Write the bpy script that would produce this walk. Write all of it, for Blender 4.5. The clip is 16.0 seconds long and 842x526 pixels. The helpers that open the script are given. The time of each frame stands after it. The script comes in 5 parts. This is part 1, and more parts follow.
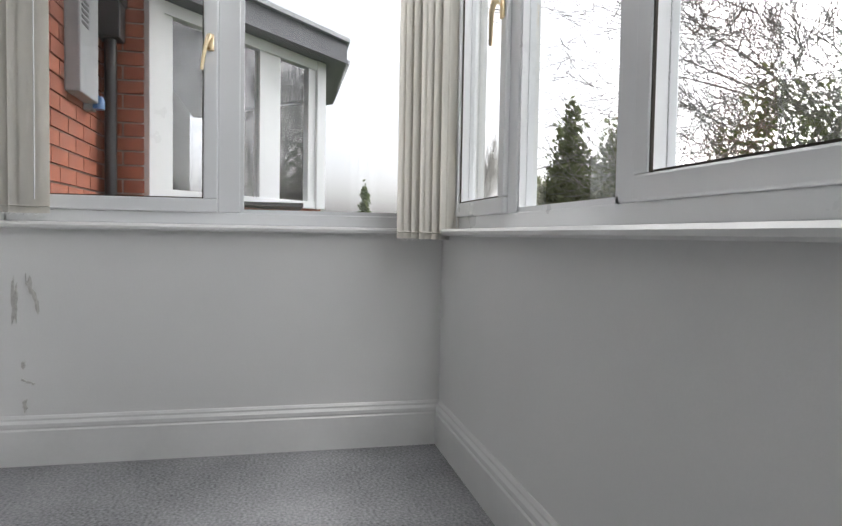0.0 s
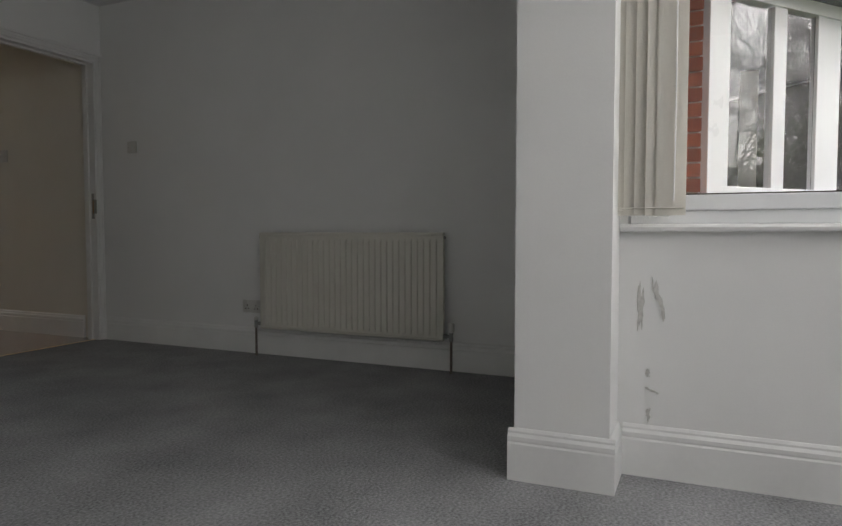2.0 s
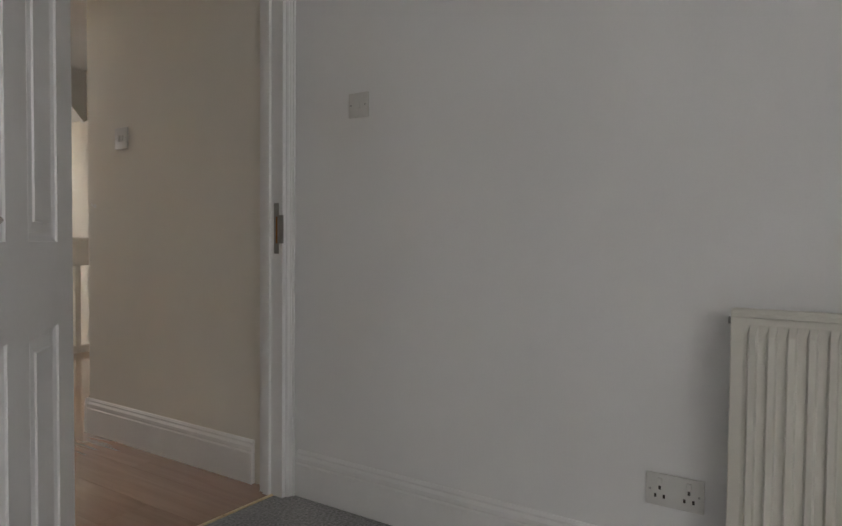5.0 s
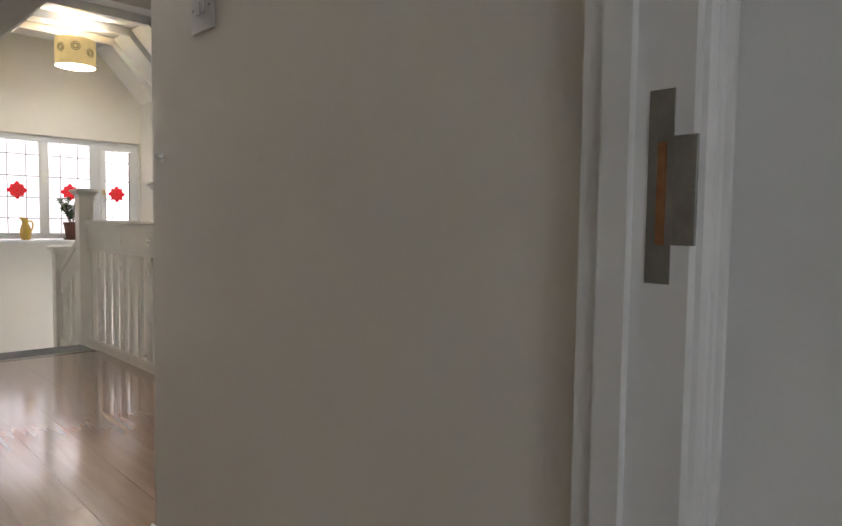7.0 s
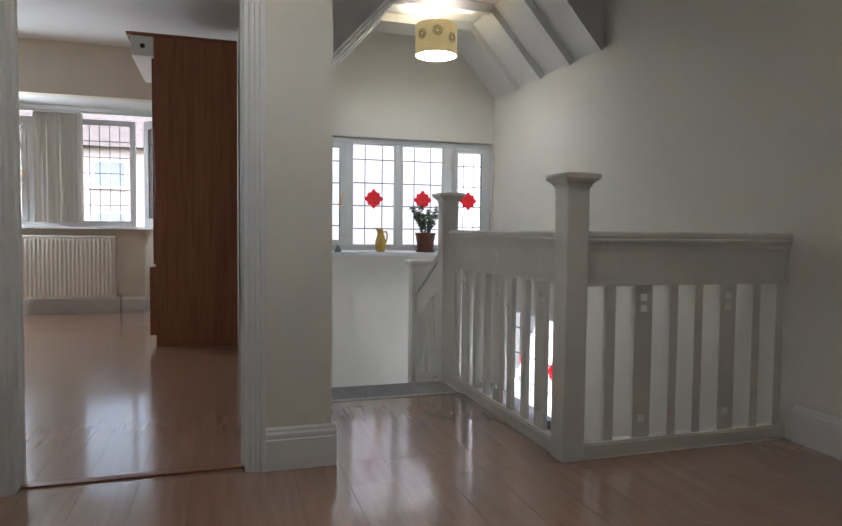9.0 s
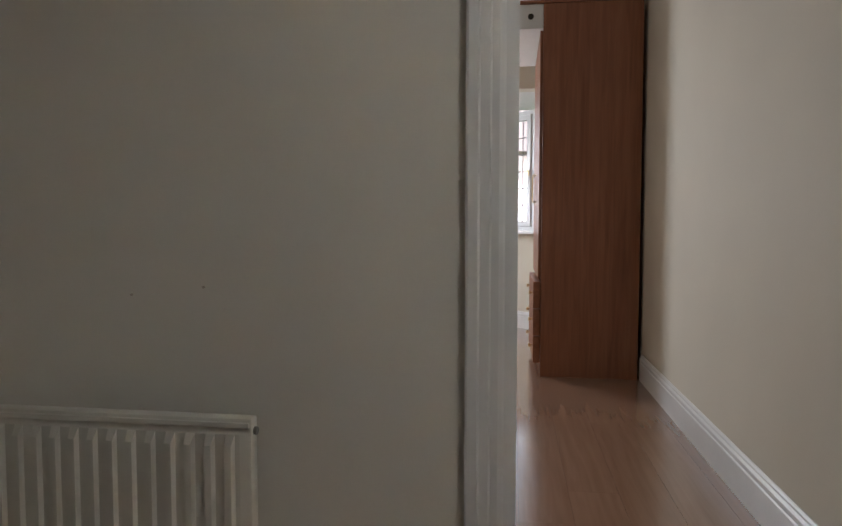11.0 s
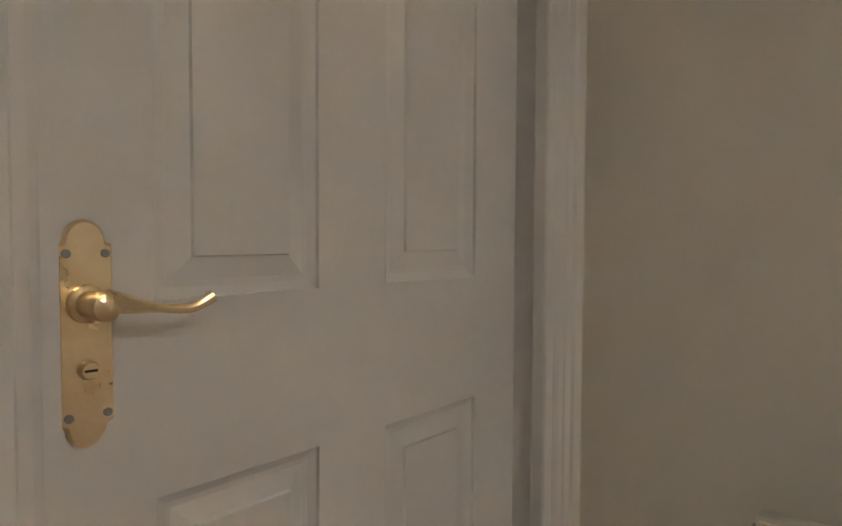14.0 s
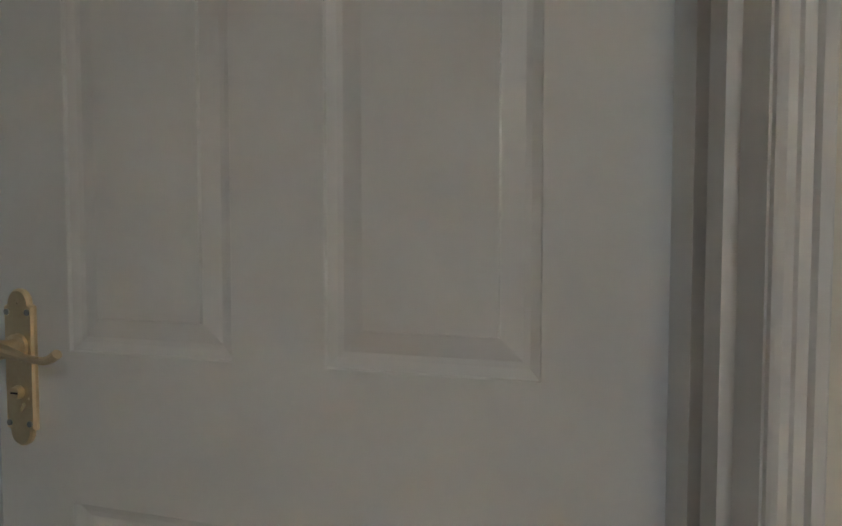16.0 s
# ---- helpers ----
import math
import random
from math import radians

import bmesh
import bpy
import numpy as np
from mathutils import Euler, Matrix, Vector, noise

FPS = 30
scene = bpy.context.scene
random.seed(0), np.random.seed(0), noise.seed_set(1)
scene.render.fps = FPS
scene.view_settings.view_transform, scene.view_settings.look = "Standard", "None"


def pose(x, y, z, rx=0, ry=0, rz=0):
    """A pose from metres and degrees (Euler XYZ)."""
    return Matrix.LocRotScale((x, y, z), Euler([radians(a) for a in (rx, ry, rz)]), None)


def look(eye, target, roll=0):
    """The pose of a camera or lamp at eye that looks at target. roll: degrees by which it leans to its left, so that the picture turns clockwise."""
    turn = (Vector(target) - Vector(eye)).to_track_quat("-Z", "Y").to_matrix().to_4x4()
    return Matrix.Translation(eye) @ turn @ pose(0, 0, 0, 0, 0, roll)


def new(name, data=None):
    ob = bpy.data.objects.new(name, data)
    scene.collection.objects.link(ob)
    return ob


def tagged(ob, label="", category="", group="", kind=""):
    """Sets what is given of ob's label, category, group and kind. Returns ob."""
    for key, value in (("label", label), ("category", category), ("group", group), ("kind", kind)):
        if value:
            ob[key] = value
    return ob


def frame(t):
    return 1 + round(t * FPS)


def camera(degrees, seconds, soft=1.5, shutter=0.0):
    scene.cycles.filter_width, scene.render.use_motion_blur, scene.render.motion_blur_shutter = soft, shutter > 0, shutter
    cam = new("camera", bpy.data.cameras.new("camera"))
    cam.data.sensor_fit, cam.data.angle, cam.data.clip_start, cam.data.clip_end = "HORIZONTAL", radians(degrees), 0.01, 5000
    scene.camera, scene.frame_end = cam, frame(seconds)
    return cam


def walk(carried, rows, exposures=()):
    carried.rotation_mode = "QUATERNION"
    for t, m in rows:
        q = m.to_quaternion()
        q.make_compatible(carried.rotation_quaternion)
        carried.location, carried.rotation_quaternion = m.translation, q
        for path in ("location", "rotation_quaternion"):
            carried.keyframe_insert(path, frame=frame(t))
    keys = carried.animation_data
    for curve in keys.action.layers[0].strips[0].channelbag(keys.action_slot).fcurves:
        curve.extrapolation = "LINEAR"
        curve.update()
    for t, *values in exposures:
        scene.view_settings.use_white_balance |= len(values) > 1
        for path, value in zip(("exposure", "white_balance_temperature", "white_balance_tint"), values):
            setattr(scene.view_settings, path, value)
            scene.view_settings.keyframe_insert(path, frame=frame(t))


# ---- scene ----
cam = camera(66.7, 16.0)
PATH = [
    (0, (-3.692, -4.855, 0.819), (-1.654, -5.310, 0.729), 1),
    (0.5, (-3.712, -4.707, 0.803), (-1.627, -4.813, 0.708), 0.9),
    (0.7, (-3.722, -4.655, 0.805), (-1.635, -4.605, 0.704), 0.9),
    (1, (-3.738, -4.576, 0.804), (-1.756, -4.326, 0.704), 0.85),
    (1.5, (-3.680, -4.396, 0.810), (-1.765, -3.831, 0.700), 0.25),
    (2, (-3.507, -4.150, 0.820), (-1.675, -3.354, 0.722), 0.0),
    (2.5, (-3.263, -3.871, 0.830), (-1.525, -2.886, 0.737), -0.1),
    (3, (-3.030, -3.436, 0.865), (-1.323, -2.397, 0.791), 0.2),
    (3.5, (-2.720, -3.000, 0.905), (-1.029, -1.933, 0.845), 0.44),
    (4, (-2.470, -2.565, 0.930), (-0.775, -1.505, 0.876), 0.8),
    (6.3, (-0.903, -0.742, 0.982), (0.622, 0.548, 0.876), 0.68),
    (6.5, (-0.841, -0.595, 0.969), (0.651, 0.733, 0.855), 0.89),
    (7, (-0.669, -0.258, 0.970), (0.721, 1.176, 0.855), 0.82),
    (7.5, (-0.489, 0.120, 0.941), (0.724, 1.707, 0.844), 0.6),
    (8, (-0.444, 0.522, 0.937), (0.572, 2.242, 0.840), 0.76),
    (8.5, (-0.427, 0.942, 0.941), (0.385, 2.767, 0.849), 0.69),
    (9, (-0.458, 1.294, 0.969), (0.160, 3.288, 0.867), 0.6),
    (9.5, (-0.623, 1.683, 0.978), (-0.249, 3.738, 0.882), 0.7),
    (10, (-0.834, 2.088, 0.995), (-0.673, 4.169, 0.898), 0.6),
    (10.2, (-0.890, 2.210, 1.020), (-0.798, 4.296, 0.915), 0.5),
    (12.3, (-1.811, 2.718, 1.012), (-2.741, 4.487, 0.925), 0.15),
    (12.5, (-1.899, 2.753, 1.021), (-2.897, 4.484, 0.937), 0.3),
    (13, (-2.044, 2.793, 1.028), (-3.149, 4.458, 0.941), 0.3),
    (13.5, (-2.140, 2.771, 1.022), (-3.297, 4.400, 0.935), 0.1),
    (14, (-2.169, 2.750, 1.026), (-3.464, 4.273, 0.941), 0.27),
    (14.5, (-2.183, 2.736, 1.043), (-3.686, 4.053, 0.965), 0.18),
    (14.7, (-2.195, 2.708, 1.078), (-3.789, 3.912, 0.996), 0.1),
    (15, (-2.203, 2.668, 1.093), (-3.956, 3.629, 1.029), -0.2),
    (15.2, (-2.225, 2.620, 1.092), (-4.059, 3.415, 1.027), -0.15),
    (15.5, (-2.268, 2.542, 1.098), (-4.175, 3.138, 1.022), 0.1),
    (16, (-2.266, 2.485, 1.066), (-4.262, 2.402, 0.971), 0.04),
]
EXPOSURES = [(0, 0.95, 6200, 10), (1.0, 0.95, 6200, 10), (1.5, 0.95, 6250, 10), (2.0, 0.98, 6450, 10), (2.5, 1.3, 6700, 13), (3.0, 1.75, 6800, 14), (3.5, 1.98, 6750, 14), (4.0, 2.08, 6650, 14),
             (6.3, 2.25, 6400, 11), (7.0, 2.2, 6250, 11), (8.0, 1.85, 5900, 9), (9.0, 1.6, 5550, 8), (10.2, 1.42, 5450, 8), (12.3, 2.65, 6600, 13), (14.5, 2.55, 6500, 12), (15.0, 2.4, 6350, 11), (16, 2.6, 5750, 6)]
walk(cam, [(t, look(eye, aim, roll)) for t, eye, aim, roll in PATH], EXPOSURES)

# ---- light ----
world = bpy.data.worlds.new("overcast_sky")
scene.world = world
world.use_nodes = True
wn = world.node_tree
sky = wn.nodes.new("ShaderNodeTexSky")
sky.sky_type = "NISHITA"
sky.sun_disc = False
sky.sun_elevation = radians(35)
sky.sun_rotation = radians(150)
sky.dust_density = 6.0
sky.air_density = 0.8
haze = wn.nodes.new("ShaderNodeHueSaturation")
haze.inputs["Saturation"].default_value = 0.25
wn.links.new(sky.outputs[0], haze.inputs["Color"])
wn.links.new(haze.outputs[0], wn.nodes["Background"].inputs[0])
wn.nodes["Background"].inputs[1].default_value = 0.15

sun_data = bpy.data.lights.new("sun", "SUN")
sun_data.energy = 0.9
sun_data.angle = radians(20)
sun_data.color = (1.0, 0.97, 0.92)
sun_ob = new("sun", sun_data)
sun_ob.matrix_world = look((0, -20, 30), (8, -10, 0))


def window_light(name, place, target, width, height, watts, colour=(1.0, 0.98, 0.96)):
    """An area lamp added in or near a window opening, for the sky's light."""
    data = bpy.data.lights.new(name, "AREA")
    data.shape = "RECTANGLE"
    data.size, data.size_y, data.energy, data.color = width, height, watts, colour
    ob = new(name, data)
    ob.matrix_world = look(place, target)
    return ob


window_light("daylight_bay_south", (-3.1, -5.47, 2.03), (-3.1, -3.5, 0.9), 3.4, 0.36, 9)
window_light("daylight_bay_east", (-1.28, -4.7, 2.03), (-3.0, -4.7, 0.9), 1.3, 0.36, 3)
# added lamp inside the bay's unseen west end, where no window is cut
window_light("daylight_front_bay", (-3.1, 8.95, 1.6), (-1.6, 6.5, 1.0), 0.7, 1.1, 14)
# added lamp just outside the lower stair pane, to brighten the stairwell
window_light("daylight_lower_stair", (2.25, 6.3, -0.28), (0.5, 6.0, -0.5), 1.0, 1.0, 3.5)


def bulb(name, place, watts, colour):
    data = bpy.data.lights.new(name, "POINT")
    data.energy, data.color, data.shadow_soft_size = watts, colour, 0.05
    ob = new(name, data)
    ob.location = place
    return ob


bulb("stair_lamp_bulb", (1.193, 6.27, 2.47), 1.8, (1.0, 0.97, 0.92))
# out-of-view landing lamp, inferred from the lever's shadow, set to light the hall
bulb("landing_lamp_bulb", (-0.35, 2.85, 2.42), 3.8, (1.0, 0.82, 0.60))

# ---- materials ----
def nodes_of(name, rough=0.5, metal=0.0):
    m = bpy.data.materials.new(name)
    m.use_nodes = True
    b = m.node_tree.nodes["Principled BSDF"]
    b.inputs["Roughness"].default_value = rough
    b.inputs["Metallic"].default_value = metal
    return m, m.node_tree, b


def noisy(name, c1, c2, scale=8.0, rough=0.6, metal=0.0, bump=0.0, bump_scale=200.0, stretch=(1, 1, 1), rough_var=0.08, fine=0.25):
    """Two-scale mottled colour between c1 and c2 with a fine bump, in object space."""
    m, nt, b = nodes_of(name, rough, metal)
    tc = nt.nodes.new("ShaderNodeTexCoord")
    mp = nt.nodes.new("ShaderNodeMapping")
    mp.inputs["Scale"].default_value = stretch
    nt.links.new(tc.outputs["Object"], mp.inputs[0])
    n1 = nt.nodes.new("ShaderNodeTexNoise")
    n1.inputs["Scale"].default_value = scale
    n1.inputs["Detail"].default_value = 6
    n2 = nt.nodes.new("ShaderNodeTexNoise")
    n2.inputs["Scale"].default_value = bump_scale
    n2.inputs["Detail"].default_value = 3
    for n in (n1, n2):
        nt.links.new(mp.outputs[0], n.inputs["Vector"])
    mixv = nt.nodes.new("ShaderNodeMix")
    mixv.inputs[0].default_value = fine
    nt.links.new(n1.outputs[0], mixv.inputs[2])
    nt.links.new(n2.outputs[0], mixv.inputs[3])
    ramp = nt.nodes.new("ShaderNodeValToRGB")
    ramp.color_ramp.elements[0].color = (*c1, 1)
    ramp.color_ramp.elements[1].color = (*c2, 1)
    ramp.color_ramp.elements[0].position = 0.3
    ramp.color_ramp.elements[1].position = 0.7
    nt.links.new(mixv.outputs[0], ramp.inputs[0])
    nt.links.new(ramp.outputs[0], b.inputs["Base Color"])
    rr = nt.nodes.new("ShaderNodeMapRange")
    rr.inputs[3].default_value = max(rough - rough_var, 0.02)
    rr.inputs[4].default_value = min(rough + rough_var, 1)
    nt.links.new(n1.outputs[0], rr.inputs[0])
    nt.links.new(rr.outputs[0], b.inputs["Roughness"])
    if bump:
        bp = nt.nodes.new("ShaderNodeBump")
        bp.inputs["Strength"].default_value = bump
        bp.inputs["Distance"].default_value = 0.002
        nt.links.new(n2.outputs[0], bp.inputs["Height"])
        nt.links.new(bp.outputs[0], b.inputs["Normal"])
    return m


M_WALL_A = noisy("bedroom_wall_paint", (0.76, 0.76, 0.75), (0.81, 0.81, 0.80), 2.0, 0.75, bump=0.15, bump_scale=160)
M_WALL_L = noisy("landing_cream_paint", (0.74, 0.71, 0.64), (0.79, 0.76, 0.69), 2.0, 0.7, bump=0.15, bump_scale=160)
M_WALL_C = noisy("magnolia_paint", (0.70, 0.65, 0.54), (0.75, 0.70, 0.59), 2.0, 0.7, bump=0.15, bump_scale=160)
M_CEIL = noisy("ceiling_paint", (0.78, 0.78, 0.77), (0.82, 0.82, 0.81), 3.0, 0.85, bump=0.1)
M_TRIM = noisy("white_gloss_paint", (0.74, 0.74, 0.73), (0.80, 0.80, 0.79), 6.0, 0.35, bump=0.05, bump_scale=60)
M_RAIL = noisy("cream_gloss_paint", (0.73, 0.71, 0.66), (0.79, 0.77, 0.72), 7.0, 0.35, bump=0.08, bump_scale=60)
M_UPVC = noisy("white_plastic_frame", (0.76, 0.77, 0.78), (0.80, 0.81, 0.82), 5.0, 0.3)
M_SWITCH = noisy("white_switch_plastic", (0.60, 0.59, 0.56), (0.66, 0.65, 0.62), 12.0, 0.35)
M_RAD = noisy("cream_radiator_enamel", (0.66, 0.64, 0.57), (0.72, 0.70, 0.63), 5.0, 0.35)
M_CARPET = noisy("grey_carpet_pile", (0.11, 0.11, 0.12), (0.42, 0.42, 0.43), 3.0, 0.95, bump=1.0, bump_scale=105, fine=0.66)
M_BRASS = noisy("polished_brass", (0.80, 0.63, 0.38), (0.92, 0.78, 0.54), 30.0, 0.3, 1.0)
M_CHROME = noisy("satin_nickel", (0.42, 0.38, 0.33), (0.58, 0.54, 0.50), 30.0, 0.28, 1.0)
M_STEEL = noisy("dull_steel", (0.30, 0.30, 0.29), (0.42, 0.42, 0.40), 40.0, 0.4, 0.9)
M_DARK = noisy("dark_gap", (0.03, 0.025, 0.02), (0.05, 0.04, 0.03), 30.0, 0.8)
M_RAWWOOD = noisy("raw_mortice_wood", (0.22, 0.09, 0.03), (0.38, 0.18, 0.07), 60.0, 0.8, bump=0.4)
M_COPPER = noisy("painted_copper_pipe", (0.16, 0.13, 0.11), (0.28, 0.24, 0.21), 40.0, 0.4, 0.6)
M_BLIND = noisy("cream_blind_fabric", (0.76, 0.74, 0.69), (0.81, 0.79, 0.74), 40.0, 0.85, bump=0.3, bump_scale=500)
bt = M_BLIND.node_tree
blind_back = bt.nodes.new("ShaderNodeBsdfTranslucent")
blind_back.inputs["Color"].default_value = (0.80, 0.78, 0.73, 1)
blind_mix = bt.nodes.new("ShaderNodeMixShader")
blind_mix.inputs[0].default_value = 0.45
bt.links.new(bt.nodes["Principled BSDF"].outputs[0], blind_mix.inputs[1])
bt.links.new(blind_back.outputs[0], blind_mix.inputs[2])
bt.links.new(blind_mix.outputs[0], bt.nodes["Material Output"].inputs[0])
M_LEAD = noisy("grey_roof_lead", (0.05, 0.055, 0.065), (0.10, 0.105, 0.12), 6.0, 0.55, bump=0.4, bump_scale=30)
M_BRICK = noisy("red_brick", (0.20, 0.055, 0.03), (0.40, 0.13, 0.07), 9.0, 0.85, bump=0.6, bump_scale=90)
M_MORTAR = noisy("lime_mortar", (0.34, 0.30, 0.26), (0.44, 0.40, 0.35), 20.0, 0.9, bump=0.6)
M_PIPE = noisy("black_drainpipe", (0.02, 0.02, 0.022), (0.045, 0.045, 0.05), 10.0, 0.4)
M_GREYBOX = noisy("weathered_grey_box", (0.26, 0.27, 0.28), (0.36, 0.37, 0.38), 12.0, 0.5)
# dark base colour stands in for the unlit room behind the neighbouring panes
M_INTERIOR = noisy("painted_dark_interior", (0.05, 0.05, 0.05), (0.09, 0.09, 0.088), 3.0, 0.9)
M_BLUE = noisy("blue_alarm_lens", (0.05, 0.14, 0.32), (0.09, 0.2, 0.42), 10.0, 0.3)
M_LEAF = noisy("evergreen_leaf", (0.055, 0.085, 0.045), (0.12, 0.15, 0.08), 1.2, 0.7)
M_LEAF2 = noisy("olive_hedge_leaf", (0.09, 0.105, 0.045), (0.19, 0.19, 0.085), 1.2, 0.7)
for leaf in (M_LEAF, M_LEAF2):
    lt = leaf.node_tree
    thin = lt.nodes.new("ShaderNodeBsdfTranslucent")
    thin.inputs["Color"].default_value = (0.24, 0.27, 0.12, 1)
    thin_mix = lt.nodes.new("ShaderNodeMixShader")
    thin_mix.inputs[0].default_value = 0.45
    lt.links.new(lt.nodes["Principled BSDF"].outputs[0], thin_mix.inputs[1])
    lt.links.new(thin.outputs[0], thin_mix.inputs[2])
    lt.links.new(thin_mix.outputs[0], lt.nodes["Material Output"].inputs[0])
M_BARK = noisy("bare_bark", (0.22, 0.205, 0.19), (0.34, 0.32, 0.30), 10.0, 0.9, bump=0.6, bump_scale=40)
M_GRASS = noisy("winter_lawn", (0.05, 0.075, 0.03), (0.10, 0.12, 0.05), 0.6, 0.95, bump=0.6)
M_CAME = noisy("lead_came", (0.05, 0.05, 0.055), (0.10, 0.10, 0.105), 60.0, 0.55)
M_TERRA = noisy("brown_plant_pot", (0.12, 0.045, 0.028), (0.18, 0.075, 0.045), 20.0, 0.45)
M_SOIL = noisy("potting_soil", (0.02, 0.014, 0.01), (0.05, 0.035, 0.025), 60.0, 0.95, bump=0.8)
M_JADE = noisy("jade_plant_leaf", (0.02, 0.055, 0.02), (0.06, 0.12, 0.045), 30.0, 0.35)
M_JUG = noisy("yellow_glazed_ceramic", (0.55, 0.36, 0.07), (0.66, 0.46, 0.11), 14.0, 0.15)
M_SLATE = noisy("grey_ornament", (0.09, 0.10, 0.11), (0.17, 0.18, 0.19), 30.0, 0.6)
M_SCUFF = noisy("bare_plaster_scuff", (0.44, 0.43, 0.41), (0.66, 0.65, 0.62), 60.0, 0.9, bump=1.0, bump_scale=80)
M_NAIL = noisy("nail_hole", (0.46, 0.42, 0.35), (0.54, 0.50, 0.43), 80.0, 0.9)
M_TILE = noisy("roof_tile", (0.16, 0.13, 0.12), (0.26, 0.21, 0.20), 3.0, 0.85, bump=0.6, bump_scale=12)
M_RENDER = noisy("pale_house_brick", (0.50, 0.39, 0.36), (0.62, 0.52, 0.48), 4.0, 0.85, bump=0.4, bump_scale=30)
M_PAVE = noisy("asphalt", (0.04, 0.04, 0.042), (0.07, 0.07, 0.072), 6.0, 0.9, bump=0.6)


def wood(name, c1, c2, rough, axis="Y", coat=0.0):
    """Grained wood laminate; the grain runs along one axis and each piece takes its own tone."""
    m, nt, b = nodes_of(name, rough)
    tc = nt.nodes.new("ShaderNodeTexCoord")
    mp = nt.nodes.new("ShaderNodeMapping")
    mp.inputs["Scale"].default_value = {"X": (1.2, 22, 22), "Y": (22, 1.2, 22), "Z": (22, 22, 1.2)}[axis]
    info = nt.nodes.new("ShaderNodeObjectInfo")
    add = nt.nodes.new("ShaderNodeVectorMath")
    add.operation = "ADD"
    mul = nt.nodes.new("ShaderNodeMath")
    mul.operation = "MULTIPLY"
    mul.inputs[1].default_value = 30
    nt.links.new(info.outputs["Random"], mul.inputs[0])
    nt.links.new(tc.outputs["Object"], add.inputs[0])
    nt.links.new(mul.outputs[0], add.inputs[1])
    nt.links.new(add.outputs[0], mp.inputs[0])
    n = nt.nodes.new("ShaderNodeTexNoise")
    n.inputs["Scale"].default_value = 1.6
    n.inputs["Detail"].default_value = 8
    n.inputs["Distortion"].default_value = 0.6
    nt.links.new(mp.outputs[0], n.inputs["Vector"])
    tone = nt.nodes.new("ShaderNodeMath")
    tone.operation = "MULTIPLY_ADD"
    tone.inputs[1].default_value = 0.12
    nt.links.new(info.outputs["Random"], tone.inputs[0])
    nt.links.new(n.outputs[0], tone.inputs[2])
    ramp = nt.nodes.new("ShaderNodeValToRGB")
    ramp.color_ramp.elements[0].color = (*c1, 1)
    ramp.color_ramp.elements[1].color = (*c2, 1)
    ramp.color_ramp.elements[0].position = 0.35
    ramp.color_ramp.elements[1].position = 0.85
    nt.links.new(tone.outputs[0], ramp.inputs[0])
    nt.links.new(ramp.outputs[0], b.inputs["Base Color"])
    rr = nt.nodes.new("ShaderNodeMapRange")
    rr.inputs[3].default_value = rough - 0.02
    rr.inputs[4].default_value = rough + 0.03
    nt.links.new(n.outputs[0], rr.inputs[0])
    nt.links.new(rr.outputs[0], b.inputs["Roughness"])
    bp = nt.nodes.new("ShaderNodeBump")
    bp.inputs["Strength"].default_value = 0.012
    bp.inputs["Distance"].default_value = 0.001
    nt.links.new(n.outputs[0], bp.inputs["Height"])
    nt.links.new(bp.outputs[0], b.inputs["Normal"])
    b.inputs["Coat Weight"].default_value = coat
    b.inputs["Coat Roughness"].default_value = 0.11
    return m


M_LAMINATE = wood("beech_laminate", (0.30, 0.175, 0.115), (0.37, 0.225, 0.152), 0.24, "Y", 1.0)
M_WARDROBE = wood("cherry_wardrobe_veneer", (0.21, 0.075, 0.034), (0.34, 0.135, 0.064), 0.35, "Z")
M_DRAWER = wood("cherry_drawer_front", (0.21, 0.075, 0.034), (0.34, 0.135, 0.064), 0.35, "Y")


def glass(name, rough=0.0, tint=(1, 1, 1)):
    m, nt, b = nodes_of(name, rough)
    b.inputs["Transmission Weight"].default_value = 1.0
    b.inputs["Base Color"].default_value = (*tint, 1)
    b.inputs["IOR"].default_value = 1.45
    return m


M_GLASS = glass("window_glass")
M_REFLECT = glass("double_glazed_pane")
M_REFLECT.node_tree.nodes["Principled BSDF"].inputs["IOR"].default_value = 1.6
M_FROST = glass("obscure_leaded_glass", 0.32, (0.97, 0.95, 0.97))


def glow(name, colour, strength):
    m, nt, b = nodes_of(name, 0.8)
    b.inputs["Base Color"].default_value = (*colour, 1)
    b.inputs["Emission Color"].default_value = (*colour, 1)
    b.inputs["Emission Strength"].default_value = strength
    return m


M_BULB = glow("lamp_diffuser", (1.0, 0.95, 0.86), 9.0)
M_SHADE = noisy("cream_lamp_shade", (0.62, 0.48, 0.24), (0.72, 0.58, 0.32), 20.0, 0.85, bump=0.3)
# faint emission stands in for bulb light coming through the fabric
shade_node = M_SHADE.node_tree.nodes["Principled BSDF"]
shade_node.inputs["Emission Color"].default_value = (0.75, 0.55, 0.22, 1)
shade_node.inputs["Emission Strength"].default_value = 0.10
M_MOTIF = noisy("brown_shade_motif", (0.26, 0.19, 0.10), (0.36, 0.27, 0.16), 30.0, 0.85)


